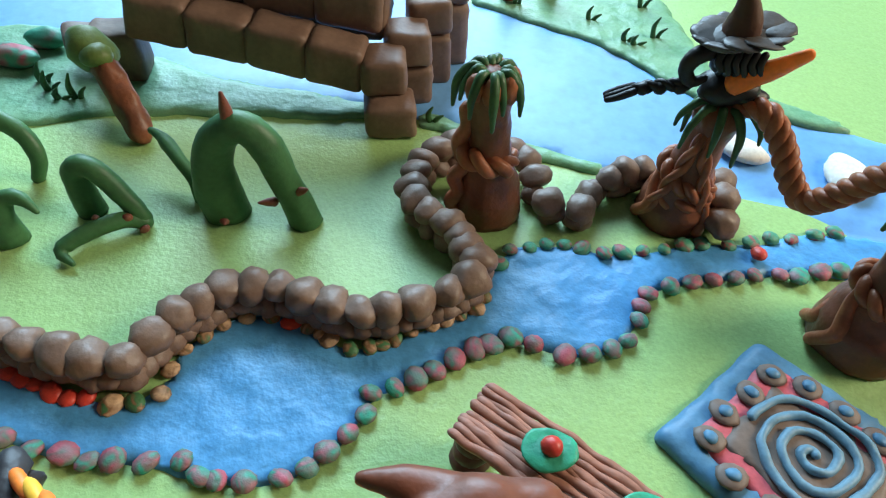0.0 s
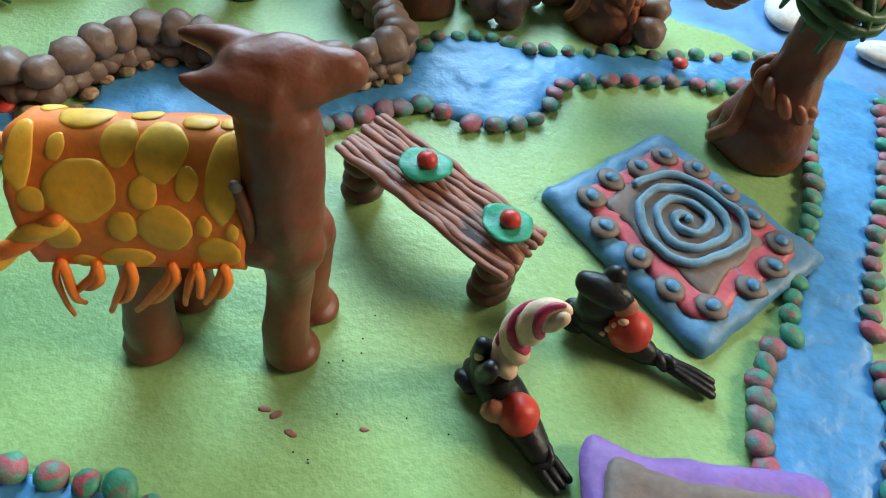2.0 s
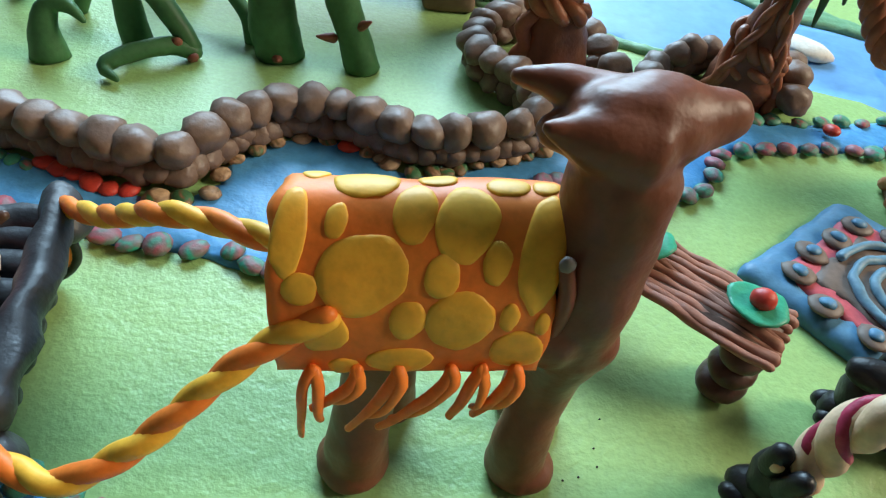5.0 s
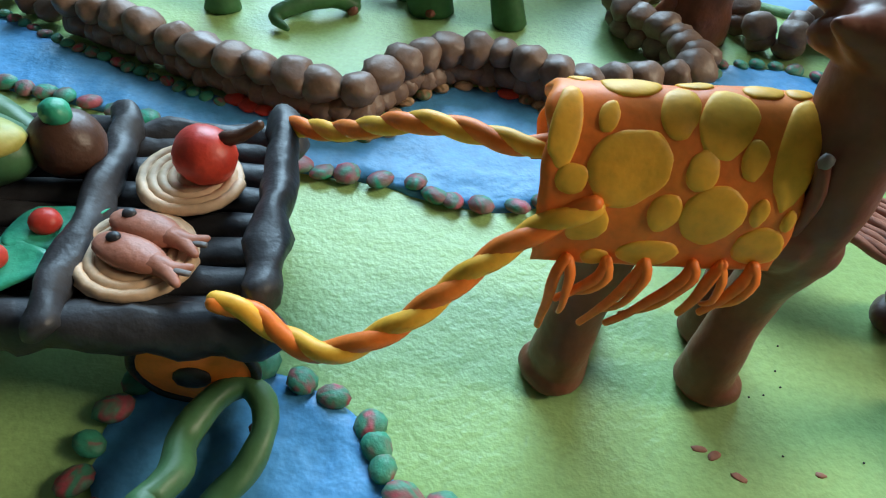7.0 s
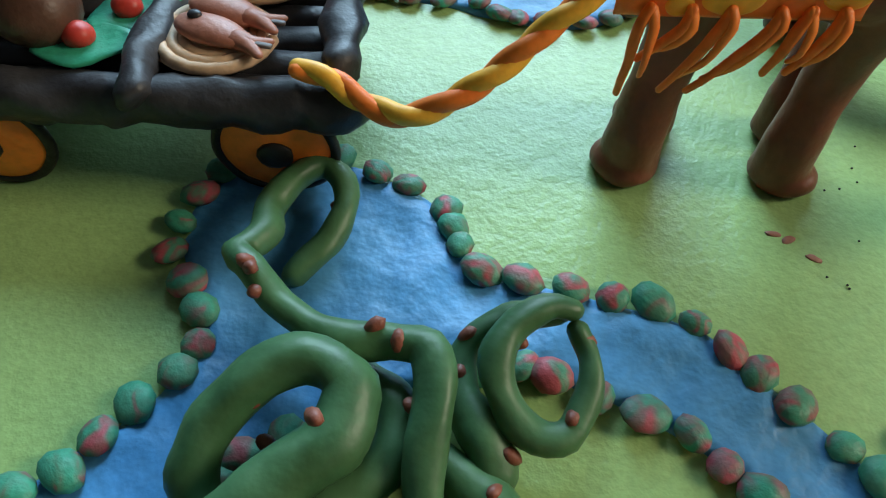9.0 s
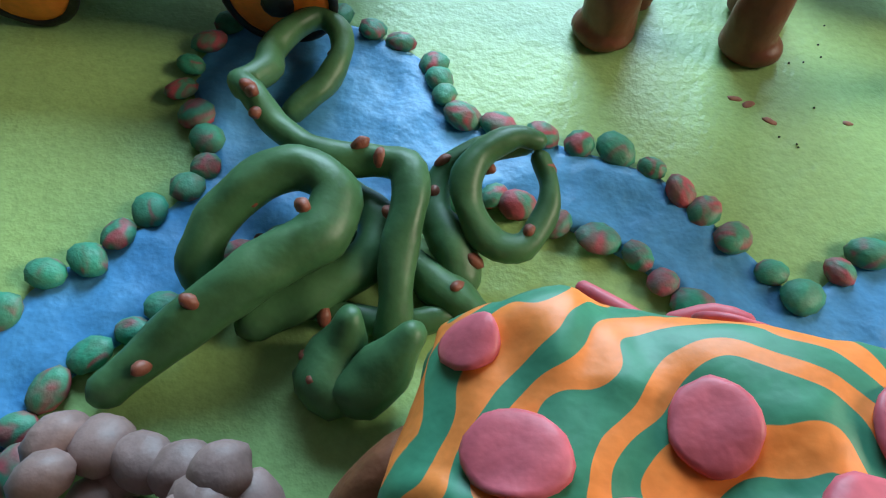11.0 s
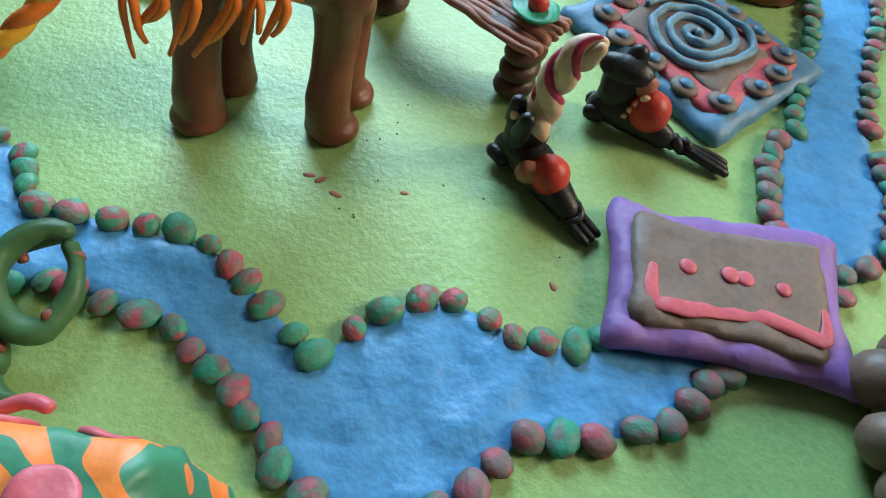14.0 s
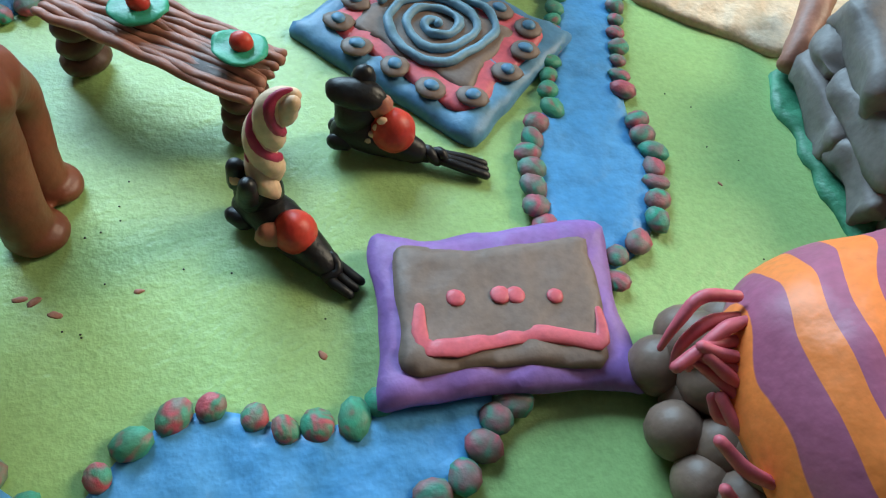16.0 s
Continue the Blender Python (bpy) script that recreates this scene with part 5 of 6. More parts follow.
tube(bm, [(10.2, 7.0, 0.55), (10.9, 6.7, 0.8), (11.9, 6.3, 0.6), (12.6, 6.0, 0.45)], [0.5, 0.72, 0.6, 0.42], n=16, mat=0, wob=0.05)
blob(bm, (10.75, 6.95, 1.5), (0.8, 0.7, 0.95), wob=0.07, mat=0, seed=1)
blob(bm, (10.6, 6.8, 2.35), (0.95, 0.55, 0.42), turn=(10, 0, -20), wob=0.06, mat=0, seed=5)
blob(bm, (10.9, 7.2, 2.6), (0.4, 0.35, 0.5), wob=0.06, sub=2, mat=0, seed=6)
for x, y in ((10.0, 7.3), (9.9, 6.6)):
    tube(bm, [(x + 0.4, y, 0.5), (x, y + 0.05, 0.45)], [0.33, 0.3], n=10, mat=0)
blob(bm, (11.75, 6.2, 1.3), (0.72, 0.72, 0.75), wob=0.02, mat=1, seed=2)
blob(bm, (11.35, 6.55, 2.0), (0.42, 0.36, 0.5), wob=0.06, sub=2, mat=2, seed=3)
for k in range(4):
    blob(bm, (11.0 + 0.12 * k, 6.1 - 0.02 * k, 1.0 + 0.3 * k), (0.2, 0.12, 0.13), wob=0.04, sub=2, mat=3, seed=k)
helix(bm, [(12.5, 6.05, 0.45), (13.0, 5.85, 0.45), (13.5, 5.7, 0.42)], 0.3, 2, 0.9, mats=(0, 0), n=8)
for k in (-0.24, 0.0, 0.24):
    tube(bm, [(13.4, 5.75 + k * 0.6, 0.4), (14.1, 5.5 + k, 0.33), (14.8, 5.25 + k, 0.25)], [0.17, 0.17, 0.15], n=8, mat=0, step=0.2)
for v in bm.verts:
    v.co.z = max(v.co.z, 0.02)
solo("small_figure", bm, [M_BLACK, M_RED, M_FLESH, M_CREAM], (11.5, 6.5, 0), "black clay figure bent over a red ball, stick beside the rug", "figurine", "small figures")

# ---- cart ----
O, E1, E2 = Vector((-9.6, 1.22, 0)), Vector((-0.982, -0.187, 0)), Vector((-0.187, 0.982, 0))


def cart_at(a, b, z):
    """a back from the front end, b across from the near side."""
    return O + E1 * a + E2 * b + Vector((0, 0, z + 0.25))


cart = thing("cart", tuple(cart_at(5, 3, 0)), "dark log cart on orange wheels, loaded with clay food", "cart")
LEN, WID = 11.5, 6.2
for i in range(7):
    b = 0.35 + i * (WID - 0.7) / 6
    bm = bmesh.new()
    tube(bm, [cart_at(a, b + 0.05 * math.sin(a + i), 2.35) for a in (0.25, 3, 6, 9, LEN)], 0.46, n=12, step=0.5, wob=0.06, flat=0.75, seed=i)
    part("plank", bm, M_LOG, cart)
for pts, r in (([cart_at(a, -0.05, 2.35) for a in (-0.1, 3, 6, 9, LEN + 0.1)], 0.62), ([cart_at(a, WID + 0.1, 2.4) for a in (-0.1, 3, 6, 9, LEN + 0.1)], 0.5),
               ([cart_at(0.1, b, 3.05) for b in (0.45, 1.2, 2.4, 4, 5.2, WID + 0.5)], 0.46), ([cart_at(4.35, b, 2.95) for b in (-0.5, 1.2, 3, 4.6, WID + 0.4)], 0.4), ([cart_at(LEN, b, 3.0) for b in (-0.3, 2, 4, WID + 0.4)], 0.42)):
    bm = bmesh.new()
    tube(bm, pts, r, n=14, step=0.3, wob=0.22, seed=r + pts[0].x)
    part("log", bm, M_LOG, cart)
for a in (1.6, 8.2):
    for b, s in ((-0.35, -1), (WID + 0.35, 1)):
        c = cart_at(a, b, 1.27)
        m = Matrix.Translation(c) @ Matrix(((E1.x, E2.x, 0, 0), (E1.y, E2.y, 0, 0), (0, 0, 1, 0), (0, 0, 0, 1)))
        bm = bmesh.new()
        tube(bm, [m @ Vector((math.cos(q) * 1.36, 0, math.sin(q) * 1.36)) for q in [2 * math.pi * i / 20 for i in range(20)]], 0.14, n=8, closed=True, wob=0.03, step=0.2)
        wheel = part("wheel", bm, M_BLACK, cart, "black clay tyre")
        bm = bmesh.new()
        blob(bm, (0, 0, 0), (1.32, 0.26, 1.32), wob=0.03, sub=3, seed=a)
        for v in bm.verts:
            v.co = m @ v.co
        part("disc", bm, M_ORANGE, wheel, "orange clay wheel disc")
        bm = bmesh.new()
        blob(bm, (0, s * 0.26, 0), (0.44, 0.14, 0.42), wob=0.05, sub=2, seed=b)
        for v in bm.verts:
            v.co = m @ v.co
        part("hub", bm, M_BLACK, wheel)
    bm = bmesh.new()
    tube(bm, [cart_at(a, -0.2, 1.35), cart_at(a, WID / 2, 1.5), cart_at(a, WID + 0.2, 1.35)], 0.3, n=8, step=0.6)
    part("axle", bm, M_BLACK, cart)


def coil_plate(a, b, r, tilt, label):
    c = cart_at(a, b, 2.82)
    ob = thing("coil_plate", tuple(c), label, "plate", "coiled plates")
    bm = bmesh.new()
    turns = int(r / 0.24)
    line = [c + Vector((math.cos(q) * k, math.sin(q) * k, 0.13 + 0.05 * (k / r))) for q, k in [(0.35 * i, 0.08 + (r - 0.15) * i / (turns * 18)) for i in range(turns * 18 + 1)]]
    tube(bm, line, 0.15, n=7, step=0.25, wob=0.02)
    blob(bm, tuple(c + Vector((0, 0, 0.12))), (r, r, 0.1), wob=0.02, sub=3)
    part("coil", bm, M_CREAM, ob)


coil_plate(2.35, 4.2, 1.35, 0, "cream plate of coiled clay under a red fruit")
coil_plate(3.0, 1.55, 1.4, 0, "cream plate of coiled clay under two fish")
fruit = thing("fruit", tuple(cart_at(1.9, 4.35, 3.1)), "round red clay fruit with a brown stalk on a plate", "fruit")
c = cart_at(1.9, 4.35, 3.62)
bm = bmesh.new()
blob(bm, tuple(c), (0.8, 0.8, 0.76), wob=0.03, seed=2)
part("flesh", bm, M_RED, fruit)
bm = bmesh.new()
tube(bm, [c + Vector((0.5, 0.15, 0.5)), c + Vector((0.95, 0.25, 0.65)), c + Vector((1.4, 0.4, 0.95))], [0.2, 0.17, 0.13], n=8, step=0.15)
part("stalk", bm, M_DARKLEG, fruit)
for k, (a, b, z, rot) in enumerate(((2.6, 2.0, 3.28, -18), (2.75, 1.2, 3.28, -22))):
    c = cart_at(a, b, z)
    fish = thing("fish", tuple(c), "salmon pink clay fish with a grey eye on a coiled plate", "fish", "fish on the plate")
    m = Matrix.Translation(c) @ pose(0, 0, 0, 0, 0, rot + 8)
    bm = bmesh.new()
    blob(bm, (-0.25, 0, 0), (0.95, 0.46, 0.24), wob=0.05, sub=3, seed=k)
    tube(bm, [(0.4, 0, 0), (0.8, 0.02, 0.02), (1.15, 0.25, 0.02)], [0.3, 0.2, 0.1], n=9, step=0.12, flat=0.7)
    tube(bm, [(0.5, 0, 0), (0.85, -0.1, 0.02), (1.2, -0.28, 0.02)], [0.28, 0.2, 0.1], n=9, step=0.12, flat=0.7)
    for v in bm.verts:
        v.co = m @ v.co
    part("body", bm, M_FLESH, fish)
    bm = bmesh.new()
    blob(bm, tuple(m @ Vector((-0.7, 0.08, 0.22))), (0.17, 0.15, 0.1), sub=2)
    part("eye", bm, M_LOG, fish)
    bm = bmesh.new()
    rbox(bm, tuple(m @ Vector((1.08, 0.0, 0.06))), (0.5, 0.16, 0.1), (0, 0, rot + 20), r=0.05, cuts=2, wob=0.02)
    part("tail_fin", bm, M_STONE, fish)
for a, b, stop, mat, label in ((6.75, 1.4, 0.42, M_RUGBLUE, "round brown clay jug with a blue stopper on the cart"), (5.3, 4.6, 0.38, M_TEAL, "round brown clay jug with a green stopper on the cart")):
    c = cart_at(a, b, 2.75)
    jug = thing("jug", tuple(c), label, "jug", "jugs on the cart")
    bm = bmesh.new()
    blob(bm, tuple(c + Vector((0, 0, 0.82))), (0.92, 0.92, 0.86), wob=0.03, seed=a)
    tube(bm, [c + Vector((0, 0, 1.3)), c + Vector((0, 0, 1.6))], [0.5, 0.33], n=16, step=0.1, wob=0.02)
    part("jug_body", bm, M_DARKLEG, jug)
    bm = bmesh.new()
    blob(bm, tuple(c + Vector((0, 0, 1.75))), (stop, stop, 0.36), wob=0.05, sub=3, seed=b)
    part("stopper", bm, mat, jug)
leaf_plate(tuple(cart_at(5.9, 1.0, 2.78)), 0.8, "teal clay plate with a red berry on the cart", 10, sx=1.3, point=0.25)
leaf_plate(tuple(cart_at(5.15, 2.15, 2.78)), 0.75, "green clay plate with a red berry on the cart", 40, sx=1.2, point=0.35)
melon = thing("melon_half", tuple(cart_at(7.6, 4.3, 2.8)), "cut green clay melon with a yellow face and red seeds", "melon")
c = cart_at(7.7, 4.2, 3.4)
bm = bmesh.new()
blob(bm, tuple(c + Vector((0, 0, 0.15))), (1.9, 1.15, 1.0), turn=(0, 0, 8), wob=0.03, seed=1)
part("rind", bm, M_VINE, melon)
bm = bmesh.new()
blob(bm, tuple(c + Vector((0.05, -0.15, 0.66))), (1.75, 1.0, 0.5), turn=(-10, 0, 8), wob=0.03, seed=2)
part("face", bm, clay("melon_flesh_clay", (0.50, 0.40, 0.10), (0.36, 0.36, 0.09), size=0.8), melon, "yellow melon flesh")
bm = bmesh.new()
blob(bm, tuple(c + Vector((0.6, -0.2, 1.14))), (0.2, 0.17, 0.08), sub=2)
part("seed", bm, M_RED, melon)
bm = bmesh.new()
c = cart_at(8.0, 5.7, 3.35)
tube(bm, [c + Vector((-2.6, 0.5, 0)), c + Vector((-1, 0.35, 0.1)), c + Vector((0.8, -0.05, 0.05)), c + Vector((2.1, -0.55, -0.05))], [0.3, 0.62, 0.62, 0.35], n=16, step=0.3, wob=0.04)
solo("cucumber", bm, M_VINE, tuple(c), "long green clay cucumber lying on the cart", "vegetable")
basket = thing("fruit_basket", tuple(cart_at(8.9, 2.3, 2.8)), "round cream clay bowl filled with red berries", "bowl")
c = cart_at(8.9, 2.3, 2.9)
bm = bmesh.new()
tube(bm, [c + Vector((math.cos(q) * 1.15, math.sin(q) * 1.15, 0.45)) for q in [2 * math.pi * i / 18 for i in range(18)]], 0.22, n=9, closed=True, wob=0.03, step=0.3)
blob(bm, tuple(c + Vector((0, 0, 0.2))), (1.15, 1.15, 0.3), wob=0.03)
part("bowl", bm, M_CREAM, basket)
for i in range(7):
    q = 2 * math.pi * i / 6
    k = 0.62 if i < 6 else 0.0
    bm = bmesh.new()
    blob(bm, tuple(c + Vector((math.cos(q) * k, math.sin(q) * k, 0.62 + 0.2 * (k == 0)))), 0.36, wob=0.03, sub=2, seed=i)
    part("berry", bm, M_RED, basket, "red clay berry")


# ---- thorny vines over the pond ----
def vine(runs, at, label, thorns=()):
    ob = thing("vine", at, label, "plant", "thorny vines")
    for pts, rad in runs:
        bm = bmesh.new()
        tube(bm, pts, rad, n=16, step=0.18, wob=0.11, seed=pts[0][0])
        for v in bm.verts:
            v.co.z = max(v.co.z, 0.0)
        part("stem", bm, M_VINE, ob)
    for i, (x, y, z) in enumerate(thorns):
        bm = bmesh.new()
        blob(bm, (x, y, z), (0.24, 0.15, 0.15), turn=(20 * i, 35, 70 * i), wob=0.08, sub=2, seed=i)
        part("thorn", bm, M_THORN, ob)
    return ob


vine([([(-10.9, -9.7, 0.4), (-10.2, -8.7, 0.7), (-9.3, -7.7, 1.2), (-8.4, -6.7, 1.55), (-7.7, -5.8, 1.65), (-7.75, -5.0, 1.75), (-8.6, -4.7, 1.95), (-9.45, -5.2, 1.75), (-10.05, -6.1, 1.3), (-10.1, -6.95, 0.8), (-9.6, -7.4, 0.45)], [0.36, 0.46, 0.52, 0.56, 0.58, 0.54, 0.48, 0.44, 0.44, 0.44, 0.38]),
      ([(-8.8, -7.6, 0.4), (-7.6, -6.6, 0.6), (-6.9, -5.7, 0.7), (-7.0, -4.8, 0.8), (-7.8, -4.3, 0.75)], [0.46, 0.5, 0.5, 0.46, 0.36])],
     (-8.8, -6.5, 0), "thick green clay vine looped over the pond bank", [(-9.6, -8.0, 1.6), (-10.2, -9.2, 0.9), (-8.0, -6.0, 2.6), (-9.4, -5.6, 1.6), (-7.4, -7.2, 0.5), (-9.1, -6.0, 0.8), (-6.9, -5.9, 0.6)])
vine([([(-9.9, -2.2, 0.5), (-9.4, -1.3, 0.7), (-9.25, -0.4, 0.9), (-9.5, 0.35, 1.0), (-10.0, 0.6, 1.1), (-10.45, 0.1, 1.2), (-10.7, -0.9, 1.3), (-10.5, -1.9, 1.5), (-10.75, -2.65, 1.75), (-10.4, -3.0, 1.95), (-10.0, -3.3, 1.8), (-9.2, -3.7, 1.6), (-8.3, -4.0, 1.55), (-7.3, -3.9, 1.6), (-6.6, -3.9, 1.7), (-6.3, -4.5, 1.7), (-6.25, -5.5, 1.4), (-6.1, -6.6, 0.8), (-6.0, -7.2, 0.3)],
       [0.30, 0.31, 0.31, 0.29, 0.30, 0.31, 0.33, 0.33, 0.32, 0.31, 0.32, 0.34, 0.38, 0.38, 0.36, 0.36, 0.38, 0.38, 0.36])],
     (-9, -2.5, 0), "long green clay vine winding across the pond", [(-10.3, -3.1, 2.2), (-10.0, -3.5, 1.9), (-10.2, -3.2, 2.2), (-7.6, -3.8, 1.95), (-7.1, -4.0, 1.9), (-6.6, -5.0, 1.4), (-10.5, -1.6, 1.5), (-9.5, -0.2, 0.7), (-6.1, -6.0, 1.1), (-9.6, -1.4, 0.4)])
vine([([(-3.9, -2.55, 1.8), (-4.5, -2.6, 1.8), (-5.1, -3.2, 1.7), (-5.25, -3.9, 1.5), (-4.9, -4.6, 1.2), (-4.3, -4.95, 1.0), (-3.75, -4.8, 1.0), (-3.5, -4.2, 1.1), (-3.45, -3.4, 1.35), (-3.8, -2.8, 1.6)], [0.2, 0.33, 0.34, 0.34, 0.34, 0.32, 0.3, 0.28, 0.26, 0.22]),
      ([(-4.2, -2.5, 1.5), (-5.2, -2.7, 1.2), (-5.9, -3.4, 0.9), (-5.8, -4.3, 0.7), (-5.2, -5.0, 0.6), (-4.9, -5.7, 0.4)], [0.28, 0.33, 0.34, 0.36, 0.5, 0.42]),
      ([(-6.2, -5.3, 0.3), (-5.2, -6.0, 0.45), (-4.4, -6.3, 0.55), (-3.9, -6.3, 0.5)], [0.3, 0.45, 0.4, 0.12]),
      ([(-7.8, -5.2, 0.3), (-6.8, -5.5, 0.35), (-6.2, -5.7, 0.3)], 0.35),
      ([(-8.0, -6.9, 0.3), (-6.9, -7.0, 0.3), (-5.8, -6.9, 0.3), (-5.0, -6.5, 0.3)], 0.3)],
     (-4.8, -4, 0), "coiled green clay vine beside the pond bank", [(-3.6, -3.0, 1.5), (-3.7, -4.5, 1.2), (-4.9, -3.2, 1.3), (-5.9, -3.2, 1.2), (-5.9, -4.0, 1.0), (-4.7, -5.3, 0.8), (-4.9, -6.0, 0.8)])
vine([([(-6.9, -8.6, 0.4), (-6.8, -7.9, 0.75), (-6.7, -7.5, 1.4)], [0.7, 0.6, 0.28]), ([(-6.3, -8.6, 0.5), (-5.8, -8.1, 1.0), (-5.4, -7.6, 1.6)], [0.6, 0.55, 0.3])],
     (-6.6, -8.3, 0), "stubby green clay sprout with red marks by the tent", [(-7.0, -8.7, 0.9), (-6.0, -8.5, 1.0), (-7.4, -8.2, 0.7)])


# ---- two draped tents ----
from mathutils.bvhtree import BVHTree


def banded(name, first, second, scale, distortion, turn=(0, 0, 0), mode="BANDS", share=0.5, middle=(0, 0, 0), phase=0.0):
    """Two coloured clays rolled out together in wavy bands."""
    mat = clay(name, first, rough=0.42, grain=0.7)
    N, L = mat.node_tree.nodes, mat.node_tree.links
    coord = next(n for n in N if n.type == "TEX_COORD")
    mp = N.new("ShaderNodeMapping")
    mp.inputs["Rotation"].default_value = [radians(v) for v in turn]
    mp.inputs["Location"].default_value = middle
    wave = N.new("ShaderNodeTexWave")
    wave.wave_type = mode
    if mode == "RINGS":
        wave.rings_direction = "Z"
    wave.inputs["Scale"].default_value, wave.inputs["Distortion"].default_value = scale, distortion
    wave.inputs["Phase Offset"].default_value = phase
    wave.inputs["Detail"].default_value, wave.inputs["Detail Scale"].default_value = 0.4, 0.35 * scale / 6
    L.new(coord.outputs["Object"], mp.inputs["Vector"])
    L.new(mp.outputs[0], wave.inputs["Vector"])
    ramp = N.new("ShaderNodeValToRGB")
    els = ramp.color_ramp.elements
    els[0].position, els[1].position = share - 0.02, share + 0.02
    els[0].color, els[1].color = (*first, 1), (*second, 1)
    L.new(wave.outputs["Fac"], ramp.inputs[0])
    old = next(n for n in N if n.type == "VALTORGB" and n != ramp)
    mixer = N.new("ShaderNodeMix")
    mixer.data_type, mixer.blend_type = "RGBA", "MULTIPLY"
    mixer.inputs[0].default_value = 0.0
    L.new(ramp.outputs[0], mixer.inputs[6])
    L.new(old.outputs[0], mixer.inputs[7])
    hsv = next(n for n in N if n.type == "HUE_SAT")
    L.new(mixer.outputs[2], hsv.inputs["Color"])
    return mat


M_STRIPE = banded("orange_and_green_clay", (0.86, 0.235, 0.05), (0.05, 0.225, 0.13), 40.0, 5.5, mode="RINGS", share=0.46, middle=(-0.0047, -0.0005, 0))
M_RINGS = banded("orange_and_mauve_clay", (0.88, 0.22, 0.05), (0.36, 0.10, 0.17), 28.6, 1.2, mode="RINGS", share=0.57, middle=(-0.036, 0.005, 0), phase=-0.86)


def dome_point(c, half, height, u, v, flat=(0.45, 0.6, 0.6), lump=0.35, seed=0.0, rise=0.0, notch=None):
    """A point of a draped cover: u round the axis, v from the rim (0) to the top (1)."""
    a, th = 2 * math.pi * u, v * math.pi / 2
    k, h = math.cos(th) ** flat[0], math.sin(th) ** flat[1]
    ca, sa = math.cos(a), math.sin(a)
    sx, sy = math.copysign(abs(ca) ** flat[2], ca), math.copysign(abs(sa) ** flat[2], sa)
    p = Vector((c[0] + half[0] * k * sx, c[1] + half[1] * k * sy, c[2] + height * h))
    p.z += rise * (p.x - c[0]) * h
    if notch:
        # a sag in the far edge of the cover, between two bumps
        p.z -= notch[2] * h * math.exp(-((p.x - notch[0]) / notch[1]) ** 2) * min(1.0, max(0.0, (p.y - c[1] - 0.5) / 1.2))
    return p + wobble(p, lump, 0.55, seed) + wobble(p, 0.3 * lump, 1.7, seed + 5)


def cover(shape, mat, parent, nu=96, nv=44, soft=6):
    bm = bmesh.new()
    rings = [[bm.verts.new(dome_point(**shape, u=i / nu, v=1 - (1 - j / nv) ** 2.4)) for i in range(nu)] for j in range(nv)]
    top = bm.verts.new(dome_point(**shape, u=0, v=1))
    for j in range(nv - 1):
        for i in range(nu):
            bm.faces.new((rings[j][i], rings[j][(i + 1) % nu], rings[j + 1][(i + 1) % nu], rings[j + 1][i]))
    for i in range(nu):
        bm.faces.new((rings[-1][i], rings[-1][(i + 1) % nu], top))
    ob = part("cover", bm, mat, parent)
    if soft:
        soften = ob.modifiers.new("soften", "SMOOTH")
        soften.factor, soften.iterations = 0.5, soft
    mod = ob.modifiers.new("thickness", "SOLIDIFY")
    mod.thickness, mod.offset = 0.3 * CM, -1
    return ob


TENT = dict(c=(-1.3, -10.1, 0.2), half=(3.6, 1.95), height=6.3, flat=(0.27, 0.52, 0.4), lump=0.42, seed=4.0, rise=0.13, notch=(-2.6, 0.75, 0.8))
tent = thing("tent", (-1.6, -10.9, 0), "draped orange and green clay tent with pink discs and brown handles", "tent")
cover(TENT, M_STRIPE, tent, soft=0)
GRID_U, GRID_V = 96, 44
tent_points = [dome_point(**TENT, u=i / GRID_U, v=1 - (1 - j / GRID_V) ** 2.4) for j in range(GRID_V + 1) for i in range(GRID_U)]
tent_tree = BVHTree.FromPolygons(tent_points, [(j * GRID_U + i, j * GRID_U + (i + 1) % GRID_U, (j + 1) * GRID_U + (i + 1) % GRID_U, (j + 1) * GRID_U + i) for j in range(GRID_V) for i in range(GRID_U)])


def on_tent(p):
    place, normal, *_ = tent_tree.find_nearest(Vector(p))
    return place, normal if normal.dot(place - Vector((-1.4, -10.3, 2.0))) > 0 else -normal


def disc_on_tent(x, y, z, r, tall):
    """A thin pink disc pressed onto the cover at the place nearest to x, y, z."""
    place, n = on_tent((x, y, z))
    side = Vector((0, 0, 1)).cross(n)
    side = side.normalized() if side.length > 0.2 else Vector((1, 0, 0))
    up = n.cross(side)
    bm = bmesh.new()
    blob(bm, (0, 0, 0), (r, tall, 1.0), wob=0.05, sub=3, seed=x + y)
    for w in bm.verts:
        far = place + side * w.co.x + up * w.co.y
        q = tent_tree.ray_cast(far + n * 1.5, -n)[0] or far - n * 0.3
        w.co = q + n * (0.06 + 0.10 * math.copysign(abs(w.co.z) ** 0.6, w.co.z))
    part("disc", bm, M_PINK, tent, "pink clay disc")


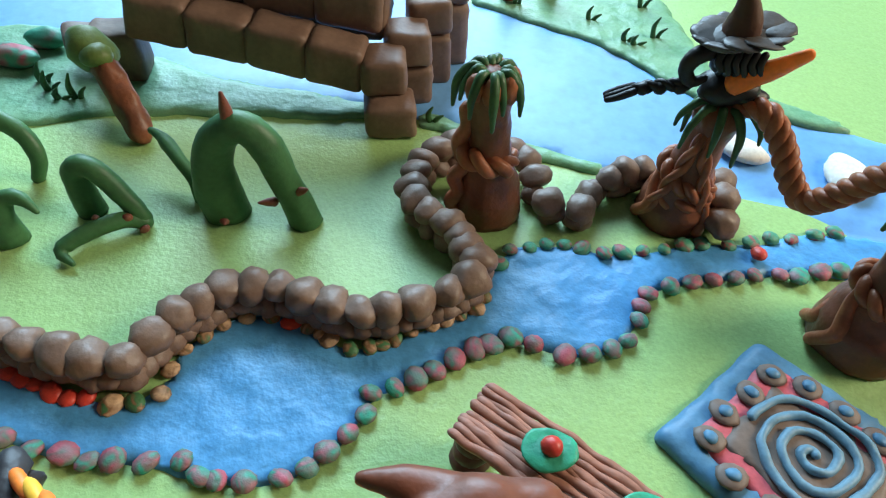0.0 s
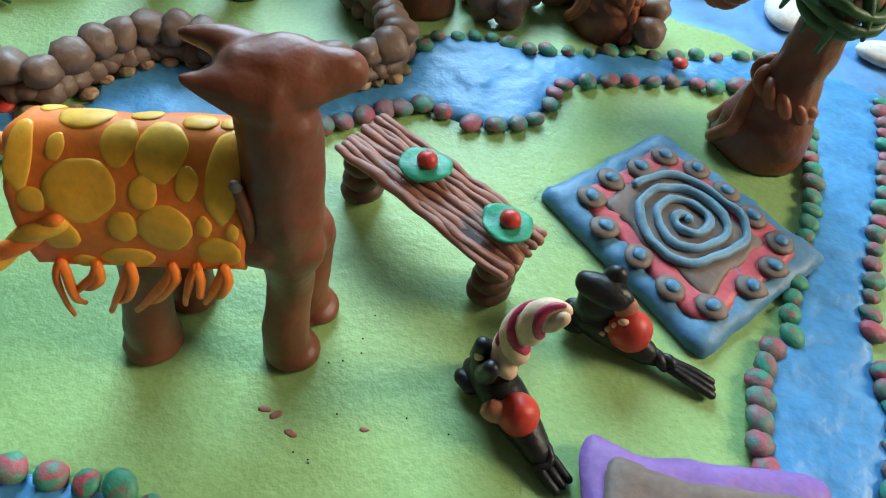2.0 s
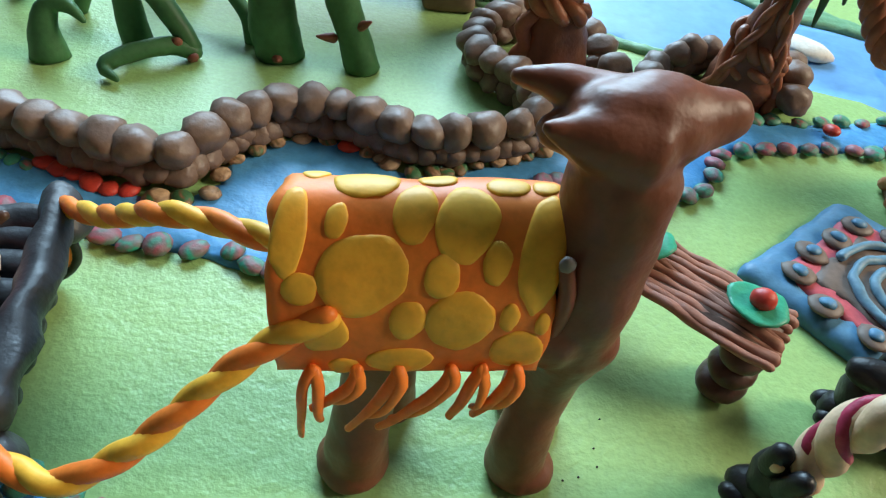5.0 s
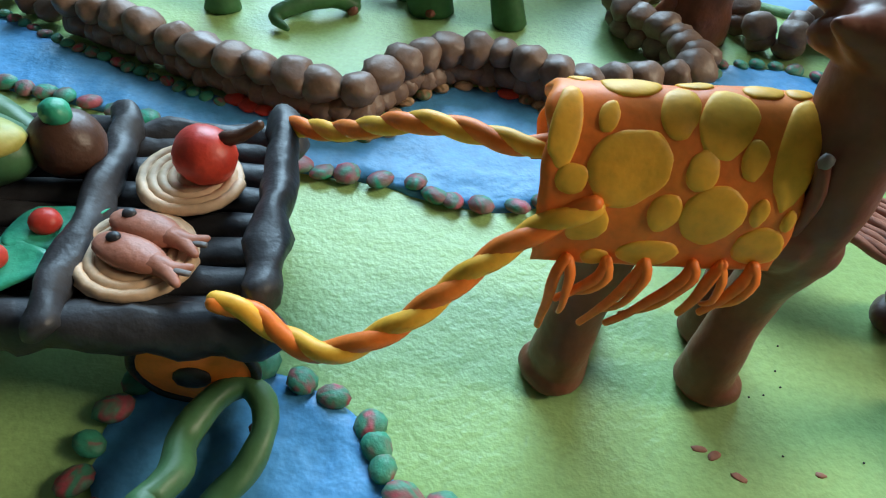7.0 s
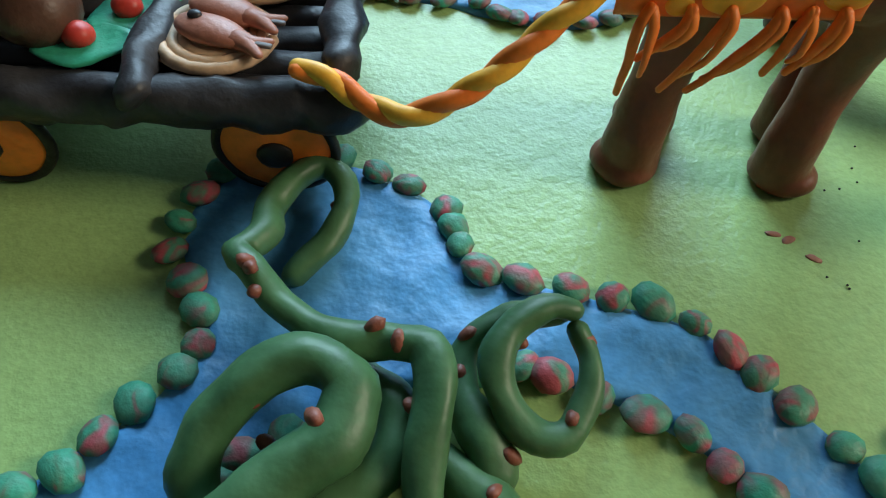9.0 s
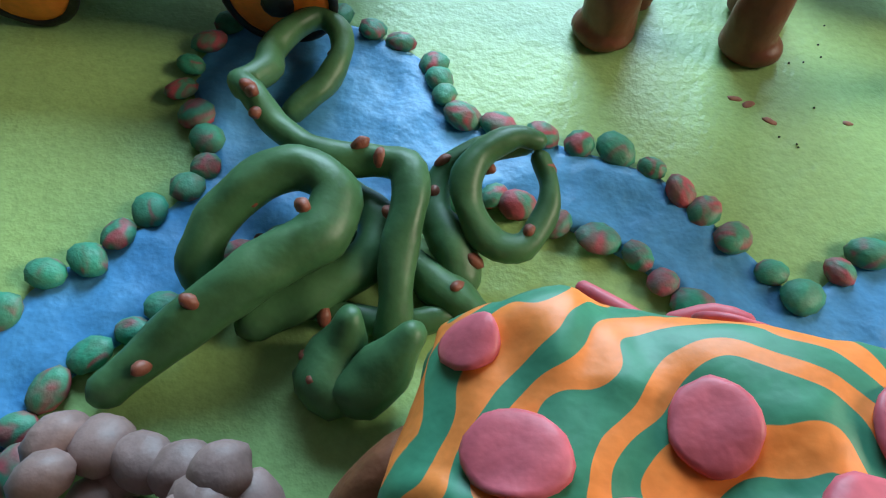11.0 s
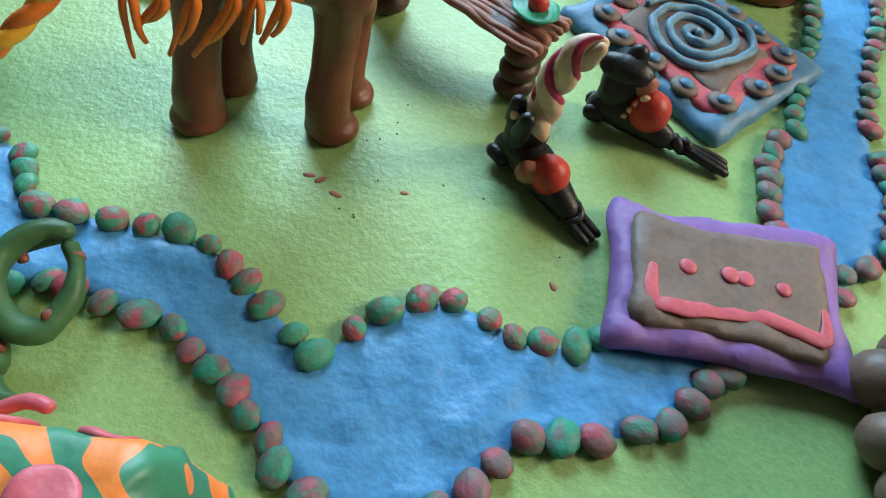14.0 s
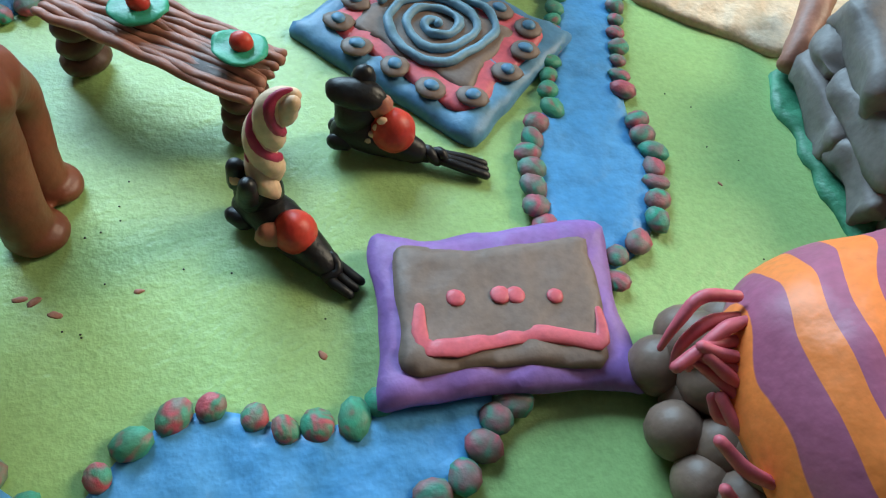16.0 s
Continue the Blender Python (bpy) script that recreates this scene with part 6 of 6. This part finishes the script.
for x, y, z, r, tall in ((-4.0, -9.3, 5.5, 0.40, 0.42), (-3.45, -10.6, 6.0, 0.48, 0.62), (-2.15, -11.4, 6.4, 0.60, 0.66), (-1.6, -9.95, 6.5, 0.52, 0.46), (-0.15, -10.8, 6.65, 0.60, 0.60), (-1.15, -8.45, 5.75, 0.52, 0.48),
                         (0.4, -9.7, 6.6, 0.50, 0.52), (1.75, -10.15, 6.7, 0.50, 0.66), (0.48, -8.4, 5.85, 0.45, 0.40), (-3.55, -12.1, 5.1, 0.50, 0.66), (1.1, -11.5, 6.1, 0.50, 0.52), (-0.8, -12.5, 4.4, 0.5, 0.5), (2.3, -12.0, 4.0, 0.5, 0.5), (-4.3, -8.9, 3.2, 0.5, 0.5)):
    disc_on_tent(x, y, z, r, tall)
for pts in ([(-4.2, -10.2, 4.1), (-4.6, -10.45, 4.5), (-5.1, -11.0, 4.2), (-5.45, -11.6, 3.0), (-5.55, -12.0, 1.4), (-5.5, -12.2, 0.3)], [(2.0, -9.5, 4.9), (2.6, -9.8, 4.8), (3.15, -10.4, 4.0), (3.45, -11.0, 2.7), (3.5, -11.4, 1.4), (3.5, -11.6, 0.3)]):
    bm = bmesh.new()
    tube(bm, pts, [0.38, 0.4, 0.4, 0.38, 0.4, 0.46], n=16, step=0.25, wob=0.06)
    part("handle", bm, M_TRUNK, tent, "bent brown clay handle")
for pts in ([(-1.9, -8.0, 4.7), (-2.3, -7.75, 4.55), (-2.85, -7.4, 4.3)], [(-3.9, -8.3, 4.6), (-3.5, -7.9, 4.4), (-3.1, -7.5, 3.9)], [(-3.7, -8.6, 5.3), (-3.3, -8.3, 5.2), (-2.85, -8.1, 4.9)], [(-3.3, -8.5, 5.6), (-2.9, -8.7, 5.75), (-2.5, -8.95, 5.9)], [(-1.7, -8.0, 5.0), (-1.2, -7.85, 5.2), (-0.8, -7.95, 5.3)], [(-2.35, -8.3, 5.0), (-2.25, -8.2, 4.8), (-2.3, -8.0, 4.5)]):
    bm = bmesh.new()
    tube(bm, pts, [0.13, 0.15, 0.12], n=8, step=0.15)
    part("fringe", bm, M_PINK, tent, "pink clay fringe strand")

SHELL = dict(c=(23.4, -5.2, 2.9), half=(5.6, 4.6), height=3.6, flat=(0.7, 0.9, 0.8), lump=0.25, seed=9.0, rise=0.0)
tent = thing("tent", (22.3, -4.6, 0), "domed orange and mauve striped clay tent with red fringe", "tent")
cover(SHELL, M_RINGS, tent)
for pts in ([(18.5, -2.3, 4.4), (17.6, -2.2, 4.4), (17.0, -2.6, 3.9), (16.7, -2.9, 3.3)], [(18.5, -2.7, 4.1), (17.7, -2.7, 4.0), (17.1, -3.0, 3.5), (17.0, -3.3, 3.0)], [(18.4, -3.2, 4.0), (17.4, -3.3, 4.1), (16.6, -3.6, 3.8)], [(18.3, -3.6, 3.9), (17.6, -3.5, 4.1), (17.2, -3.3, 4.2)],
            [(18.2, -4.2, 3.6), (17.7, -3.9, 3.9), (17.3, -3.5, 4.1)], [(18.1, -4.8, 3.2), (17.7, -4.6, 3.0), (17.6, -4.2, 3.2)], [(18.2, -6.3, 3.3), (17.4, -5.9, 3.6), (16.9, -5.3, 3.9)], [(18.0, -6.9, 2.8), (17.3, -6.6, 3.0), (16.9, -6.2, 3.4)],
            [(18.6, -2.9, 4.3), (17.9, -3.0, 4.3), (17.3, -3.3, 4.0), (17.0, -3.6, 3.6)], [(18.3, -3.9, 3.9), (17.8, -3.7, 3.8), (17.2, -3.4, 3.9)], [(18.2, -4.5, 3.5), (17.8, -4.1, 3.6), (17.4, -3.7, 3.7), (17.0, -3.5, 3.9)], [(18.1, -5.2, 3.1), (17.8, -4.8, 3.3), (17.6, -4.3, 3.5)]):
    bm = bmesh.new()
    tube(bm, pts, [0.15, 0.17, 0.15, 0.08][:len(pts)], n=9, step=0.15)
    part("fringe", bm, M_PINK, tent, "coral red clay fringe strand")
for x, y, z, r in ((17.9, -2.4, 0.85, 0.85), (17.7, -4.2, 0.85, 0.8), (18.8, -3.3, 1.6, 0.9), (18.5, -3.4, 0.7, 0.8), (18.7, -4.9, 1.1, 0.9), (17.9, -5.6, 0.8, 0.8), (19.3, -4.0, 2.4, 0.9), (18.6, -2.4, 2.1, 0.85), (19.0, -1.7, 1.0, 0.9), (18.6, -6.3, 1.2, 0.9), (19.2, -5.6, 2.2, 0.9), (18.2, -7.2, 0.8, 0.85), (19.4, -7.0, 2.0, 0.9), (20.4, -1.6, 1.0, 0.95), (20.3, -2.6, 2.4, 0.95), (20.4, -4.8, 2.5, 0.95), (20.4, -6.4, 2.5, 0.95), (19.9, -8.4, 1.0, 0.95), (22.0, -1.4, 1.0, 0.95), (21.8, -9.0, 1.0, 0.95), (24.0, -1.6, 1.0, 0.95), (24.0, -9.0, 1.0, 0.95), (26.3, -2.4, 1.0, 0.95), (26.3, -8.0, 1.0, 0.95), (27.6, -5.0, 1.0, 0.95), (22.5, -5, 2.2, 1.8), (25, -5, 2.2, 1.8)):
    bm = bmesh.new()
    blob(bm, (x, y, z), r, wob=0.03, sub=3, seed=x + y)
    part("boulder", bm, M_BOULDER, tent, "round grey-brown clay boulder")

# ---- pile of pale lumps by the striped tent ----
pile = thing("stone_pile", (-8, -11.5, 0), "pile of small pale mauve clay stones", "stones")
M_PALE = clay("pale_mauve_clay", (0.33, 0.205, 0.185), (0.24, 0.15, 0.135), rough=0.5, size=0.7)
rnd = random.Random(3)
for k in range(34):
    x, y = -11.5 + 5.6 * rnd.random(), -10.9 - 2.6 * rnd.random()
    z = 0.45 + (0.75 if k % 2 else 0.0) + (0.45 if -9 < x < -7 else 0)
    bm = bmesh.new()
    blob(bm, (x, y, z), (0.56, 0.48, 0.44), turn=(30 * k, 0, 50 * k), wob=0.07, sub=2, seed=k)
    part("stone", bm, M_PALE, pile)
for x, y, z in ((-7.8, -10.8, 1.65), (-7.2, -11.1, 1.2), (-8.6, -10.8, 1.1), (-6.6, -11.3, 0.6), (-9.4, -10.8, 0.9), (-10.2, -10.7, 0.8), (-6.9, -11.8, 1.2), (-11.0, -10.8, 0.8)):
    bm = bmesh.new()
    blob(bm, (x, y, z), (0.62, 0.5, 0.5), turn=(0, 20, 60 * x), wob=0.07, sub=3, seed=x)
    part("stone", bm, M_PALE, pile)

# ---- dry stone wall and sand at the far right ----
dry = thing("stone_wall", (29, 6, 0), "stacked wall of long grey clay stones on a green strip", "wall")
SLABS = (((28.9, 9.6, 1.0), (28.1, 4.7, 0.9), 0.85, 1.3), ((29.2, 9.7, 2.0), (28.6, 7.2, 2.0), 0.85, 1.2), ((29.1, 7.3, 2.0), (28.0, 2.2, 1.9), 0.85, 1.3), ((30.2, 9.9, 3.2), (28.9, 4.6, 3.2), 1.5, 1.4),
         ((28.4, 5.0, 0.8), (28.0, 1.6, 0.8), 0.8, 1.2), ((29.4, 5.0, 2.8), (28.4, 1.8, 2.7), 1.0, 1.3), ((28.6, 1.8, 1.0), (28.6, -1.2, 0.9), 0.9, 1.3), ((31.6, 8.5, 3.0), (31.0, 2.5, 3.0), 1.7, 1.7), ((31.2, 2.2, 2.8), (31.0, -1.2, 2.6), 1.5, 1.6), ((29.5, 10.4, 0.8), (30.6, 6.5, 1.0), 0.9, 1.0))
for i, (a, b, wide, deep) in enumerate(SLABS):
    a, b = Vector(a), Vector(b)
    bm = bmesh.new()
    turn = math.degrees(math.atan2(b.y - a.y, b.x - a.x))
    rbox(bm, (a + b) / 2, ((b - a).length * 1.04, wide * 1.45, deep * 1.15), (14 * math.sin(2.3 * i), 6 * math.cos(1.7 * i), turn + 5 * math.sin(4.1 * i)), r=0.5, cuts=7, wob=0.4, seed=2.7 * i)
    part("stone", bm, M_STONE, dry)
bm = bmesh.new()
tube(bm, [(28.3, 9.6, 0.8), (29.2, 10.6, 1.3), (30.4, 12.0, 1.6), (31.6, 13.4, 1.7)], [0.42, 0.6, 0.66, 0.6], n=12, step=0.3, wob=0.1)
part("stone", bm, M_BENCH, dry, "long brown clay stone")
solo("moss_strip", sheet([(28.2, 10.2), (27.7, 8.6), (27.4, 6.5), (27.2, 3.5), (27.5, 0.5), (28.8, -0.5), (29.5, 3), (29.5, 7), (29.3, 10)], 0.3, step=0.4, relief=0.15, scale=1.5, edge_wave=0.6), M_MOSS, (28, 5, 0), "ragged dark green clay strip along the stone wall", "ground", kind="structure")
solo("sand_patch", sheet([(23.8, 15.0), (25.3, 13.6), (26.7, 12.6), (28.4, 11.4), (29.8, 10.8), (33, 11), (36, 14), (34, 18), (28, 17.5), (25, 16.5)], 0.35, step=0.4, relief=0.18, scale=1.2, edge_wave=0.35), M_SAND, (29, 14, 0), "bumpy pale sand-coloured clay patch", "sand", kind="structure")
